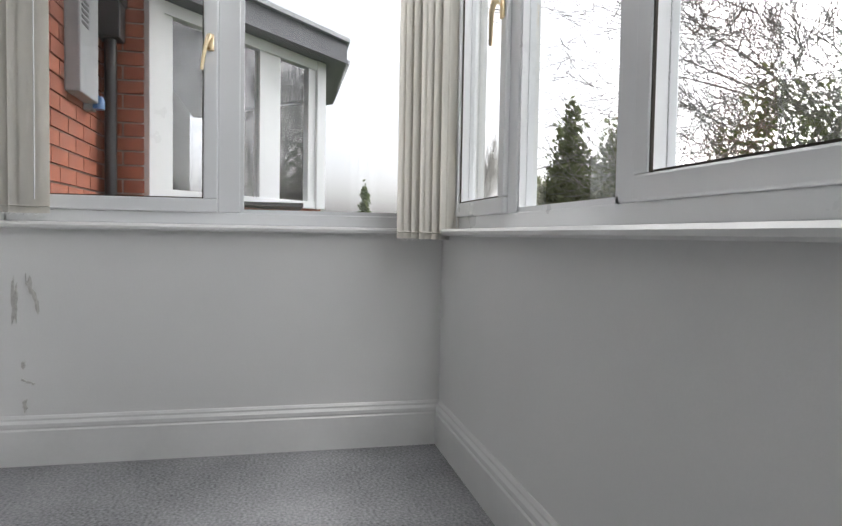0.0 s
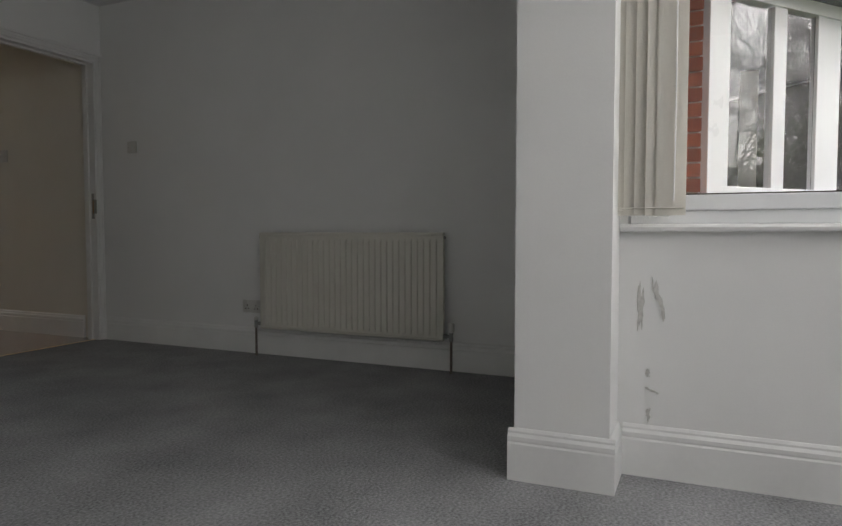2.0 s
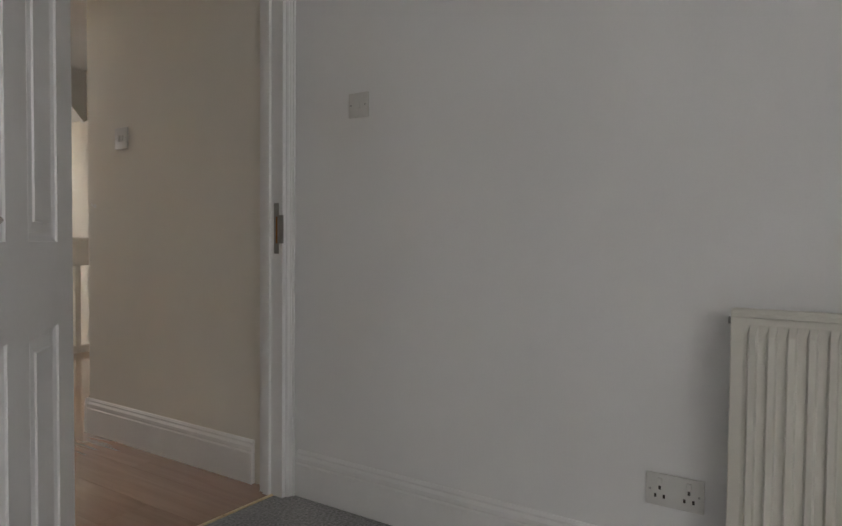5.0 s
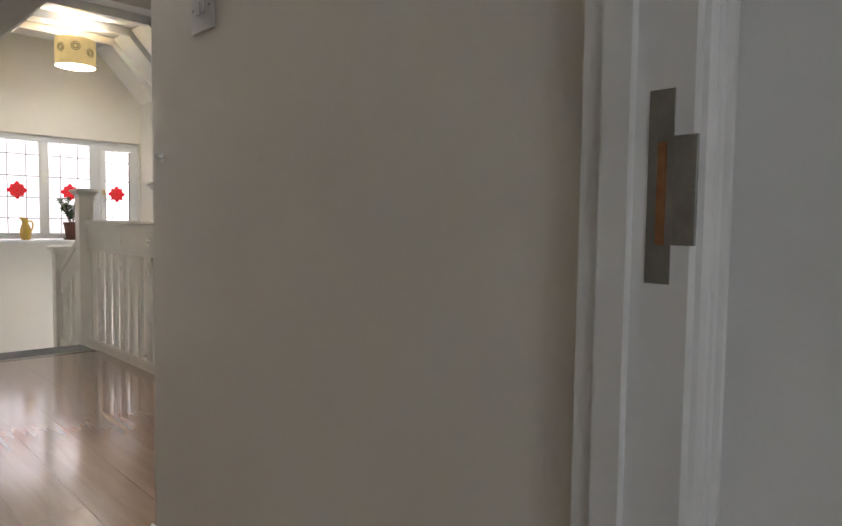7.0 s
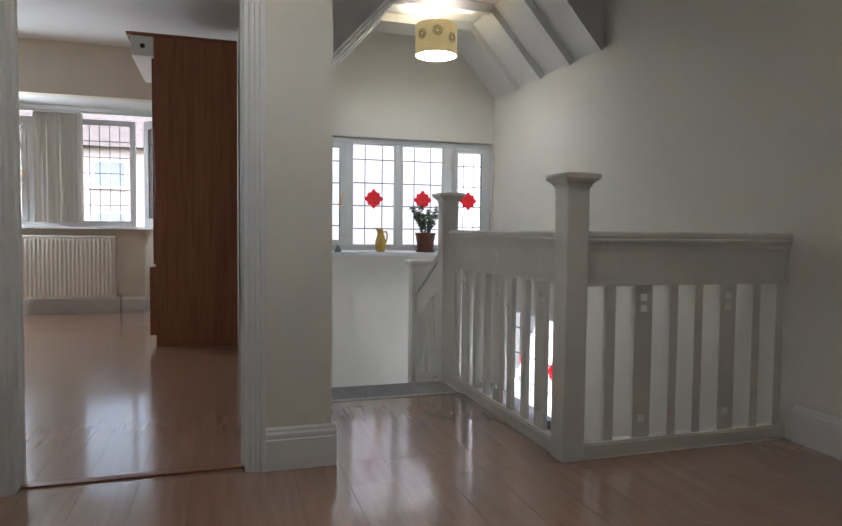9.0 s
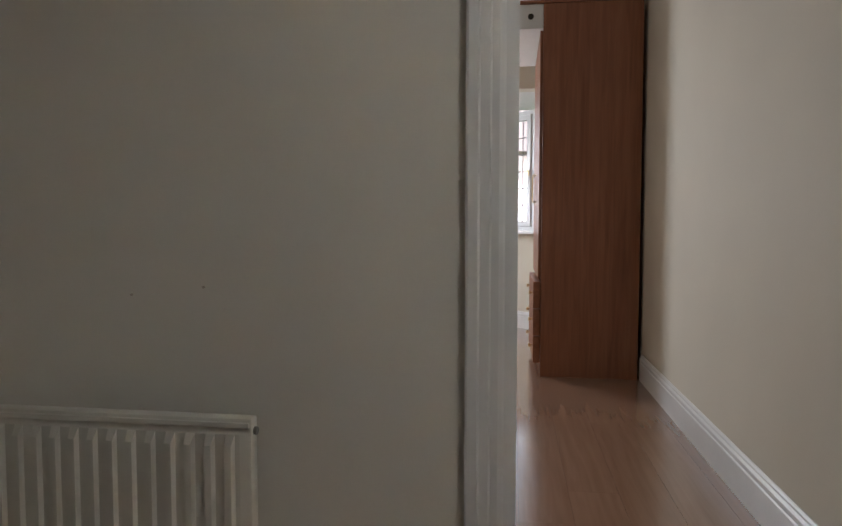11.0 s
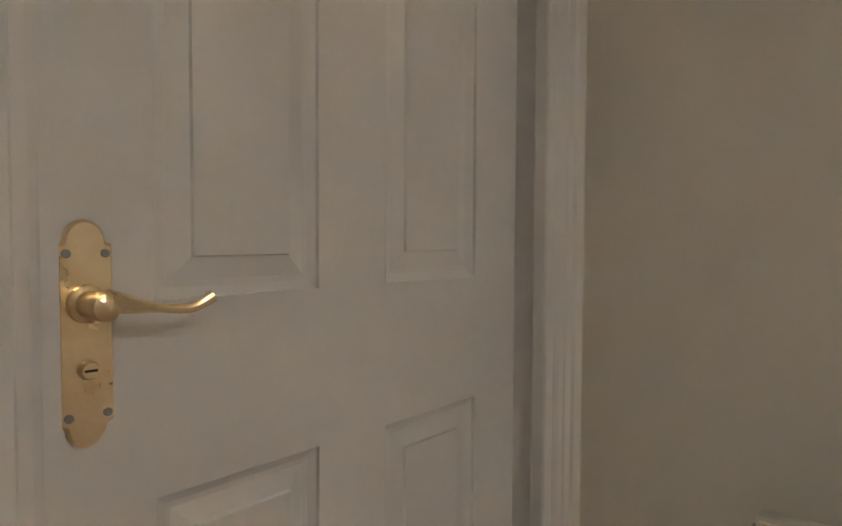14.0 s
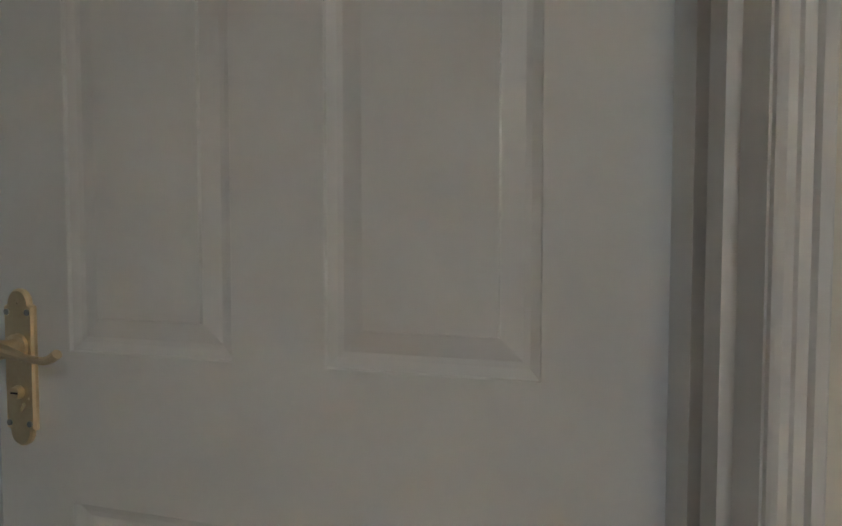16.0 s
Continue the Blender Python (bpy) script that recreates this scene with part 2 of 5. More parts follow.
# ---- building helpers ----
def box(bm, x0, y0, z0, x1, y1, z1, bevel=0.0):
    x0, x1 = min(x0, x1), max(x0, x1)
    y0, y1 = min(y0, y1), max(y0, y1)
    z0, z1 = min(z0, z1), max(z0, z1)
    v = [bm.verts.new(p) for p in ((x0, y0, z0), (x1, y0, z0), (x1, y1, z0), (x0, y1, z0), (x0, y0, z1), (x1, y0, z1), (x1, y1, z1), (x0, y1, z1))]
    fs = [bm.faces.new([v[i] for i in q]) for q in ((3, 2, 1, 0), (4, 5, 6, 7), (0, 1, 5, 4), (1, 2, 6, 5), (2, 3, 7, 6), (3, 0, 4, 7))]
    if bevel:
        es = list({e for f in fs for e in f.edges})
        bmesh.ops.bevel(bm, geom=es, offset=bevel, segments=2, affect="EDGES", profile=0.5)
    return v


def prism(bm, pts, z0, z1):
    """Upright prism over a plan polygon (anticlockwise)."""
    lo = [bm.verts.new((x, y, z0)) for x, y in pts]
    hi = [bm.verts.new((x, y, z1)) for x, y in pts]
    bm.faces.new(lo[::-1])
    bm.faces.new(hi)
    for i in range(len(pts)):
        j = (i + 1) % len(pts)
        bm.faces.new((lo[i], lo[j], hi[j], hi[i]))


def sweep(bm, profile, p0, p1, side):
    """A profile of (out, up) pairs run straight from p0 to p1; side: unit vector of 'out'; up is square to both."""
    p0, p1, side = Vector(p0), Vector(p1), Vector(side)
    up = (p1 - p0).normalized().cross(side)
    if up.z < -0.5:
        up = -up
    ends = [[bm.verts.new(p + side * a + up * b) for a, b in profile] for p in (p0, p1)]
    n = len(profile)
    for i in range(n):
        j = (i + 1) % n
        bm.faces.new((ends[0][i], ends[0][j], ends[1][j], ends[1][i]))
    bm.faces.new(ends[0][::-1])
    bm.faces.new(ends[1])


def lathe(bm, profile, seg=24, centre=(0, 0, 0)):
    rings = []
    for r, z in profile:
        rings.append([bm.verts.new((centre[0] + r * math.cos(2 * math.pi * k / seg), centre[1] + r * math.sin(2 * math.pi * k / seg), centre[2] + z)) for k in range(seg)])
    for a, b in zip(rings, rings[1:]):
        for k in range(seg):
            j = (k + 1) % seg
            bm.faces.new((a[k], a[j], b[j], b[k]))
    bm.faces.new(rings[0][::-1])
    bm.faces.new(rings[-1])


def tube(bm, pts, radii, seg=8):
    """A round tube through pts."""
    pts = [Vector(p) for p in pts]
    rings = []
    for i, p in enumerate(pts):
        d = (pts[min(i + 1, len(pts) - 1)] - pts[max(i - 1, 0)]).normalized()
        a = d.orthogonal().normalized()
        if rings:
            a = (last - d * last.dot(d)).normalized()
        last = a
        b = d.cross(a)
        r = radii[i] if isinstance(radii, (list, tuple)) else radii
        rings.append([bm.verts.new(p + (a * math.cos(2 * math.pi * k / seg) + b * math.sin(2 * math.pi * k / seg)) * r) for k in range(seg)])
    for a, b in zip(rings, rings[1:]):
        for k in range(seg):
            j = (k + 1) % seg
            bm.faces.new((a[k], a[j], b[j], b[k]))
    bm.faces.new(rings[0][::-1])
    bm.faces.new(rings[-1])


def mesh_of(name, bm, material, smooth=False):
    bmesh.ops.recalc_face_normals(bm, faces=bm.faces[:])
    me = bpy.data.meshes.new(name)
    bm.to_mesh(me)
    bm.free()
    me.materials.append(material)
    if smooth:
        me.polygons.foreach_set("use_smooth", [True] * len(me.polygons))
        me.set_sharp_from_angle(angle=radians(35))
    return me


def part(name, bm, material, parent=None, label="", smooth=False):
    ob = new(name, mesh_of(name, bm, material, smooth))
    if parent:
        ob.parent = parent
    if label:
        tagged(ob, label)
    return ob


def boxes(*bs, bevel=0.0):
    bm = bmesh.new()
    for b in bs:
        box(bm, *b, bevel=bevel)
    return bm


def structure(name, bm, material, label, category, smooth=False):
    return tagged(part(name, bm, material, None, "", smooth), label, category, "", "structure")


def empty(name, label, category, group="", m=None, kind=""):
    ob = new(name)
    ob.empty_display_size = 0.1
    if m is not None:
        ob.matrix_world = m
    return tagged(ob, label, category, group, kind)


def pierced(bm, along, f0, f1, a0, a1, z0, z1, holes=()):
    """A wall slab between planes f0 and f1 running from a0 to a1 along 'x' or 'y', with rectangular holes (a0, a1, z0, z1)."""
    cuts = sorted({a0, a1, *[h[0] for h in holes], *[h[1] for h in holes]})
    for c0, c1 in zip(cuts, cuts[1:]):
        mid = (c0 + c1) / 2
        zs = [(z0, z1)]
        for h in holes:
            if h[0] < mid < h[1]:
                zs = [s for q in zs for s in ((q[0], min(q[1], h[2])), (max(q[0], h[3]), q[1])) if s[1] - s[0] > 1e-4]
        for s in zs:
            if along == "x":
                box(bm, c0, f0, s[0], c1, f1, s[1])
            else:
                box(bm, f0, c0, s[0], f1, c1, s[1])
    return bm


SKIRT = ((0, 0), (0.019, 0), (0.019, 0.122), (0.015, 0.128), (0.017, 0.134), (0.017, 0.146), (0.010, 0.156), (0.010, 0.163), (0.004, 0.172), (0, 0.172))


def skirting(name, runs, material, label):
    bm = bmesh.new()
    for p0, p1, side in runs:
        sweep(bm, SKIRT, (*p0, 0), (*p1, 0), (*side, 0))
    return structure(name, bm, material, label, "skirting board")


# ---- doors and their frames ----
ARCH = ((0, 0), (0, 0.075), (0.018, 0.075), (0.020, 0.070), (0.020, 0.052), (0.014, 0.048), (0.014, 0.030), (0.011, 0.026), (0.011, 0.012), (0.008, 0.004), (0.006, 0))


def architrave(name, along, face, out, a0, a1, top, material, label, width=0.075, left=True, right=True, near=None, far=None):
    """Moulded casing round an opening a0..a1 on the wall face; out: +1 or -1, the side that it stands out to."""
    k = width / 0.075
    sides = {-1: (near or width) / width, 1: (far or width) / width}
    prof = [(o, u * k) for o, u in ARCH]
    bm = bmesh.new()

    def pt(a, z, o=0.0):
        return (a, face + out * o, z) if along == "x" else (face + out * o, a, z)

    def run(pa, pb, flip):
        (aa, za), (ab, zb) = pa, pb
        rings = []
        for (a, z), other in ((pa, pb), (pb, pa)):
            ring = []
            for o, u in prof:
                if flip == "top":
                    da = -u if (a == min(aa, ab)) else u
                    if (a == min(aa, ab) and not left) or (a == max(aa, ab) and not right):
                        da = 0
                    ring.append(bm.verts.new(pt(a + da, z + u, o)))
                else:
                    dz = u if z == max(za, zb) else 0
                    ring.append(bm.verts.new(pt(a + flip * u * sides[flip], z + dz, o)))
            rings.append(ring)
        n = len(prof)
        for i in range(n):
            j = (i + 1) % n
            bm.faces.new((rings[0][i], rings[0][j], rings[1][j], rings[1][i]))
        bm.faces.new(rings[0])
        bm.faces.new(rings[1][::-1])

    if left:
        run((a0, 0), (a0, top), -1)
    if right:
        run((a1, 0), (a1, top), 1)
    run((a0, top), (a1, top), "top")
    return structure(name, bm, material, label, "door casing")


def lining(name, along, f0, f1, a0, a1, top, stop, material, label):
    """Door lining inside the opening, with a stop bead round the plane 'stop'."""
    t = 0.022
    bm = bmesh.new()
    lo, hi = min(f0, f1), max(f0, f1)

    def bx(aa, ab, fa, fb, za, zb):
        if along == "x":
            box(bm, aa, fa, za, ab, fb, zb)
        else:
            box(bm, fa, aa, za, fb, ab, zb)

    bx(a0, a0 + t, lo, hi, 0, top - t)
    bx(a1 - t, a1, lo, hi, 0, top - t)
    bx(a0, a1, lo, hi, top - t, top)
    bx(a0 + t, a0 + t + 0.012, stop - 0.016, stop + 0.016, 0, top - t - 0.012)
    bx(a1 - t - 0.012, a1 - t, stop - 0.016, stop + 0.016, 0, top - t - 0.012)
    bx(a0 + t, a1 - t, stop - 0.016, stop + 0.016, top - t - 0.012, top - t)
    return structure(name, bm, material, label, "door lining")


def panel_door(name, width, height, label, m, sides=(1, -1), drop=0.0):
    """Four-panel moulded door. Local: hinge edge at x=0, leaf along +x, thickness 0.04 about y=0, bottom at z=0.006."""
    door = empty(name, label, "door", m=m, kind="structure")
    st, mu = 0.125, 0.125
    pw = (width - 2 * st - mu) / 2
    zb, zl, zu, zt = 0.215, 0.752 - drop, 0.958 - drop, height - 0.125
    cols = ((st, st + pw), (st + pw + mu, width - st))
    rows_z = ((zb, zl), (zu, zt))
    bm = bmesh.new()
    hy, rec = 0.02, 0.0125
    box(bm, 0.002, -hy + rec, 0.008, width - 0.002, hy - rec, height - 0.002)
    for (x0, x1) in ((0, st), (st + pw, st + pw + mu), (width - st, width)):
        box(bm, x0, -hy, 0.006, x1, hy, height)
    for (x0, x1) in cols:
        for (z0, z1) in ((0.006, zb), (zl, zu), (zt, height)):
            box(bm, x0, -hy, z0, x1, hy, z1)
    part("leaf", bm, M_TRIM, door)
    for (x0, x1) in cols:
        for (z0, z1) in rows_z:
            for s in sides:
                bm = bmesh.new()
                # quirk, ovolo, hollow, then the raised field with its small step
                rings = []
                for w, dp in ((-0.001, 0.0005), (0.001, -0.005), (0.012, -0.0095), (0.019, -0.0105), (0.044, -0.0055), (0.0455, -0.001)):
                    rings.append([bm.verts.new((x, s * (hy + dp), z)) for x, z in ((x0 + w, z0 + w), (x1 - w, z0 + w), (x1 - w, z1 - w), (x0 + w, z1 - w))])
                for ra, rb in zip(rings, rings[1:]):
                    for k in range(4):
                        j = (k + 1) % 4
                        bm.faces.new((ra[k], ra[j], rb[j], rb[k]))
                bm.faces.new(rings[-1])
                part("panel", bm, M_TRIM, door)
    return door


def lever_handle(parent, x, z, side, towards, material, lock=True, tall=0.205, wide=0.046):
    """Lever on a long shaped backplate; side: +1 or -1 face of the leaf; towards: +1 or -1, where the lever points along x."""
    y = side * 0.02
    bm = bmesh.new()
    half, w = tall / 2, wide / 2
    zc = z - 0.029
    outline = []
    for k in range(9):
        a = math.pi * k / 8
        outline.append((w * 0.74 * math.cos(a), zc + half - 0.020 + 0.020 * math.sin(a)))
    outline += [(-w * 0.8, zc + half - 0.022), (-w, zc + half - 0.0235), (-w, zc - half + 0.0235), (-w * 0.8, zc - half + 0.022)]
    for k in range(9):
        a = math.pi + math.pi * k / 8
        outline.append((w * 0.74 * math.cos(a), zc - half + 0.020 + 0.020 * math.sin(a)))
    outline += [(w * 0.8, zc - half + 0.022), (w, zc - half + 0.0235), (w, zc + half - 0.0235), (w * 0.8, zc + half - 0.022)]
    f0 = [bm.verts.new((x + a, y, b)) for a, b in outline]
    f1 = [bm.verts.new((x + a, y + side * 0.005, b)) for a, b in outline]
    f2 = [bm.verts.new((x + a * 0.9, y + side * 0.008, zc + (b - zc) * 0.975)) for a, b in outline]
    n = len(outline)
    for A, B in ((f0, f1), (f1, f2)):
        for k in range(n):
            bm.faces.new((A[k], A[(k + 1) % n], B[(k + 1) % n], B[k]))
    bm.faces.new(f2)
    plate = part("backplate", bm, material, parent, "shaped metal backplate", True)
    for sx in (-1, 1):
        for sz in (-1, 1):
            bm = bmesh.new()
            tube(bm, [(x + sx * w * 0.7, y + side * 0.007, zc + sz * (half - 0.032)), (x + sx * w * 0.7, y + side * 0.010, zc + sz * (half - 0.032))], 0.0042, 10)
            part("screw", bm, M_STEEL, plate, "", True)
    bm = bmesh.new()
    tube(bm, [(x, y + side * o, z) for o in (0.007, 0.013, 0.016, 0.022, 0.036, 0.046, 0.054, 0.058)], [0.0185, 0.018, 0.0130, 0.0120, 0.0130, 0.0138, 0.0125, 0.005], 18)
    pts, rad = [], []
    for k in range(14):
        u = k / 13
        dip = -0.013 * math.sin(math.pi / 2 * min(u / 0.78, 1)) + 0.011 * (max(0, u - 0.78) / 0.22) ** 1.4
        pts.append((x + towards * (0.002 + 0.106 * u), y + side * (0.047 - 0.004 * math.sin(u * 3.1)), z + 0.005 + dip))
        rad.append(0.0115 - 0.0068 * min(u / 0.45, 1) + 0.0018 * max(0, u - 0.6) / 0.4)
    tube(bm, pts, rad, 10)
    part("lever", bm, material, parent, "", True)
    if lock:
        bm = bmesh.new()
        tube(bm, [(x, y + side * 0.007, z - 0.062), (x, y + side * 0.012, z - 0.062), (x, y + side * 0.016, z - 0.062)], [0.0095, 0.0095, 0.0075], 12)
        turn = part("lock_turn", bm, material, parent, "", True)
        part("coin_slot", boxes((x - 0.006, y + side * 0.0158, z - 0.0632, x + 0.006, y + side * 0.0164, z - 0.0608)), M_DARK, turn)


# ---- radiators ----
def radiator(name, length, height, label, m, columns, valve_far=True, valve_near=True, wall_gap=0.06, depth=0.045, floor=0.19):
    """Pressed steel panel radiator. Local: x along its length from 0, front towards -y, wall plane at y=0, panel bottom at z=floor."""
    rad = empty(name, label, "radiator", m=m)
    y1, y0 = -wall_gap, -wall_gap - depth
    z0, z1 = floor, floor + height
    bm = bmesh.new()
    box(bm, 0, y0 + 0.010, z0, length, y1, z1, bevel=0.006)
    part("panel", bm, M_RAD, rad, "", True)
    bm = bmesh.new()
    edge = 0.028
    pitch = (length - 2 * edge) / columns
    zs = (z0 + 0.022, z0 + 0.045, z1 - 0.060, z1 - 0.036)
    prof = ((0.0, 0.0), (0.22, 0.0), (0.34, 1.0), (0.66, 1.0), (0.78, 0.0))
    cols = []
    for c in range(columns):
        for u, h in prof:
            cols.append((edge + (c + u) * pitch, h))
    cols.append((length - edge, 0.0))
    grid = []
    for k, z in enumerate(zs):
        lift = 0.0 if k in (0, 3) else 1.0
        grid.append([bm.verts.new((x, y0 + 0.010 - 0.010 * h * lift - 0.0005, z)) for x, h in cols])
    for a, b in zip(grid, grid[1:]):
        for i in range(len(cols) - 1):
            bm.faces.new((a[i], a[i + 1], b[i + 1], b[i]))
    part("fluted_front", bm, M_RAD, rad)
    part("top_seam", boxes((0.004, y0 + 0.004, z1 - 0.020, length - 0.004, y0 + 0.010, z1 - 0.008), bevel=0.002), M_RAD, rad)
    part("bottom_seam", boxes((0.004, y0 + 0.004, z0 + 0.006, length - 0.004, y0 + 0.010, z0 + 0.016), bevel=0.002), M_RAD, rad)
    for x in (0.12 * length, 0.88 * length):
        part("bracket", boxes((x - 0.015, y1, z0 + 0.08, x + 0.015, -0.001, z1 - 0.08)), M_RAD, rad)
    yc = (y0 + y1) / 2 + 0.004
    for end, on in ((0, valve_near), (1, valve_far)):
        if not on:
            continue
        s = 1 if end else -1
        xe = length if end else 0
        zc = z0 + 0.030
        bm = bmesh.new()
        tube(bm, [(xe, yc, zc), (xe + s * 0.018, yc, zc), (xe + s * 0.02, yc, zc), (xe + s * 0.045, yc, zc)], [0.013, 0.013, 0.009, 0.009], 12)
        tube(bm, [(xe + s * 0.045, yc, zc - 0.03), (xe + s * 0.045, yc, zc + 0.022)], 0.012, 12)
        valve = part("valve_body", bm, M_STEEL, rad, "", True)
        bm = bmesh.new()
        if end:
            lathe(bm, [(0.012, 0.022), (0.018, 0.026), (0.019, 0.07), (0.016, 0.078), (0.004, 0.08)], 14, (xe + s * 0.045, yc, zc))
        else:
            lathe(bm, [(0.010, 0.02), (0.014, 0.022), (0.013, 0.04), (0.004, 0.045)], 12, (xe + s * 0.045, yc, zc))
        part("valve_cap", bm, M_SWITCH, valve, "white plastic valve cap", True)
        bm = bmesh.new()
        tube(bm, [(xe + s * 0.045, yc, zc - 0.028), (xe + s * 0.045, yc, 0.0)], 0.0078, 10)
        part("pipe", bm, M_COPPER, rad, "", True)
    for x in (0.0, length):
        bm = bmesh.new()
        tube(bm, [(x - 0.006 if x == 0 else x - 0.004, yc, z1 - 0.03), (x + 0.004 if x == 0 else x + 0.007, yc, z1 - 0.03)], 0.009, 10)
        part("blanking_plug", bm, M_STEEL, rad, "", True)
    return rad


def switch_plate(name, label, m, category, rockers=1, socket=False, w=0.086, h=0.086):
    """Wall plate. Local: wall plane y=0, out towards -y, centred."""
    sw = empty(name, label, category, m=m)
    part("plate", boxes((-w / 2, -0.010, -h / 2, w / 2, -0.0005, h / 2), bevel=0.003), M_SWITCH, sw, "", True)
    n = 2 if socket else rockers
    for k in range(n):
        xc = (k - (n - 1) / 2) * (w / 2 if socket else 0.026)
        if socket:
            part("rocker", boxes((xc - 0.006, -0.014, 0.016, xc + 0.006, -0.009, 0.032), bevel=0.001), M_SWITCH, sw)
            for dx, dz in ((0, 0.006), (-0.011, -0.016), (0.011, -0.016)):
                part("pin_slot", boxes((xc + dx - 0.003, -0.0106, dz - 0.005, xc + dx + 0.003, -0.0098, dz + 0.005)), M_DARK, sw)
        else:
            part("rocker", boxes((xc - 0.008, -0.014, -0.014, xc + 0.008, -0.009, 0.014), bevel=0.0015), M_SWITCH, sw)
    for s in (-1, 1):
        bm = bmesh.new()
        tube(bm, [(s * (w / 2 - 0.012), -0.0095, 0), (s * (w / 2 - 0.012), -0.0108, 0)], 0.0032, 8)
        part("screw", bm, M_STEEL, sw, "", True)
    return sw

# ---- large structure: bedroom ----
CEIL_A, CEIL_L, CEIL_C = 2.5, 2.82, 2.84
bm = boxes((-5.2, -3.6, -0.03, 0, 0.05, 0), (-5.0, -5.48, -0.03, -1.262, -3.6, 0))
structure("floor_bedroom", bm, M_CARPET, "grey fitted carpet with worn pile across the bedroom", "carpet floor")
structure("wall_bedroom_east", boxes((0, -3.85, -0.03, 0.14, 0.06, CEIL_A)), M_WALL_A, "plain off-white painted plaster bedroom wall behind the radiator", "wall")
DOOR_A = (-0.87, -0.044, -0.03, 2.09)
bm = pierced(bmesh.new(), "x", 0, 0.06, -5.2, 0, -0.03, CEIL_A, [DOOR_A])
structure("wall_bedroom_north", bm, M_WALL_A, "off-white bedroom wall with the open doorway to the landing", "wall")
bm = boxes((-1.465, -3.905, -0.03, 0, -3.6, CEIL_A))
structure("wall_bedroom_south", bm, M_WALL_A, "white wall end standing as a pillar beside the bay", "wall")
structure("wall_bedroom_south_west", boxes((-5.2, -3.905, -0.03, -4.8, -3.6, CEIL_A)), M_WALL_A, "white wall end on the far side of the bay", "wall")
structure("wall_bedroom_west", boxes((-5.34, -3.905, -0.03, -5.2, 0.06, CEIL_A)), M_WALL_A, "plain off-white bedroom side wall", "wall")
structure("ceiling_bedroom", boxes((-5.34, -5.7, CEIL_A, 0.14, 0.12, CEIL_A + 0.1)), M_CEIL, "plain white bedroom ceiling", "ceiling")
SILL = 0.845
bm = pierced(bmesh.new(), "y", -1.262, -1.10, -5.48, -3.905, -0.03, CEIL_A, [(-5.44, -3.93, SILL, 2.25)])
structure("wall_bay_east", bm, M_WALL_A, "grey-white bay wall below the side window", "wall")
bm = pierced(bmesh.new(), "x", -5.64, -5.48, -5.0, -1.10, -0.03, CEIL_A, [(-4.95, -1.30, SILL, 2.25)])
structure("wall_bay_south", bm, M_WALL_A, "grey-white bay wall below the front window", "wall")
bm = boxes((-5.16, -5.64, -0.03, -5.0, -3.905, CEIL_A))
structure("wall_bay_west", bm, M_WALL_A, "plain white end wall of the bay", "wall")
skirting("baseboard_bedroom", [((0, -3.6), (0, -0.02), (-1, 0)), ((-5.2, 0), (-0.94, 0), (0, -1)), ((-1.465, -3.6), (-0.02, -3.6), (0, 1))], M_TRIM, "tall white moulded skirting board along the bedroom walls")
skirting("baseboard_pillar", [((-1.465, -3.924), (-1.465, -3.581), (-1, 0)), ((-1.465, -3.905), (-1.262, -3.905), (0, -1))], M_TRIM, "white moulded skirting wrapped round the pillar")
skirting("baseboard_bay", [((-1.262, -5.48), (-1.262, -3.924), (-1, 0)), ((-5.0, -5.48), (-1.281, -5.48), (0, 1))], M_TRIM, "white moulded skirting along the bay")
SILLP = ((0, 0), (0.03, 0), (0.04, 0.006), (0.042, 0.016), (0.036, 0.024), (0, 0.026))
bm = bmesh.new()
sweep(bm, SILLP, (-1.262, -5.48, SILL - 0.026), (-1.262, -3.91, SILL - 0.026), (-1, 0, 0))
structure("sill_bay_east", bm, M_TRIM, "thin white rounded window board of the side window", "window sill")
bm = bmesh.new()
sweep(bm, SILLP, (-5.0, -5.48, SILL - 0.026), (-1.262, -5.48, SILL - 0.026), (0, 1, 0))
structure("sill_bay_south", bm, M_TRIM, "thin white rounded window board of the front window", "window sill")


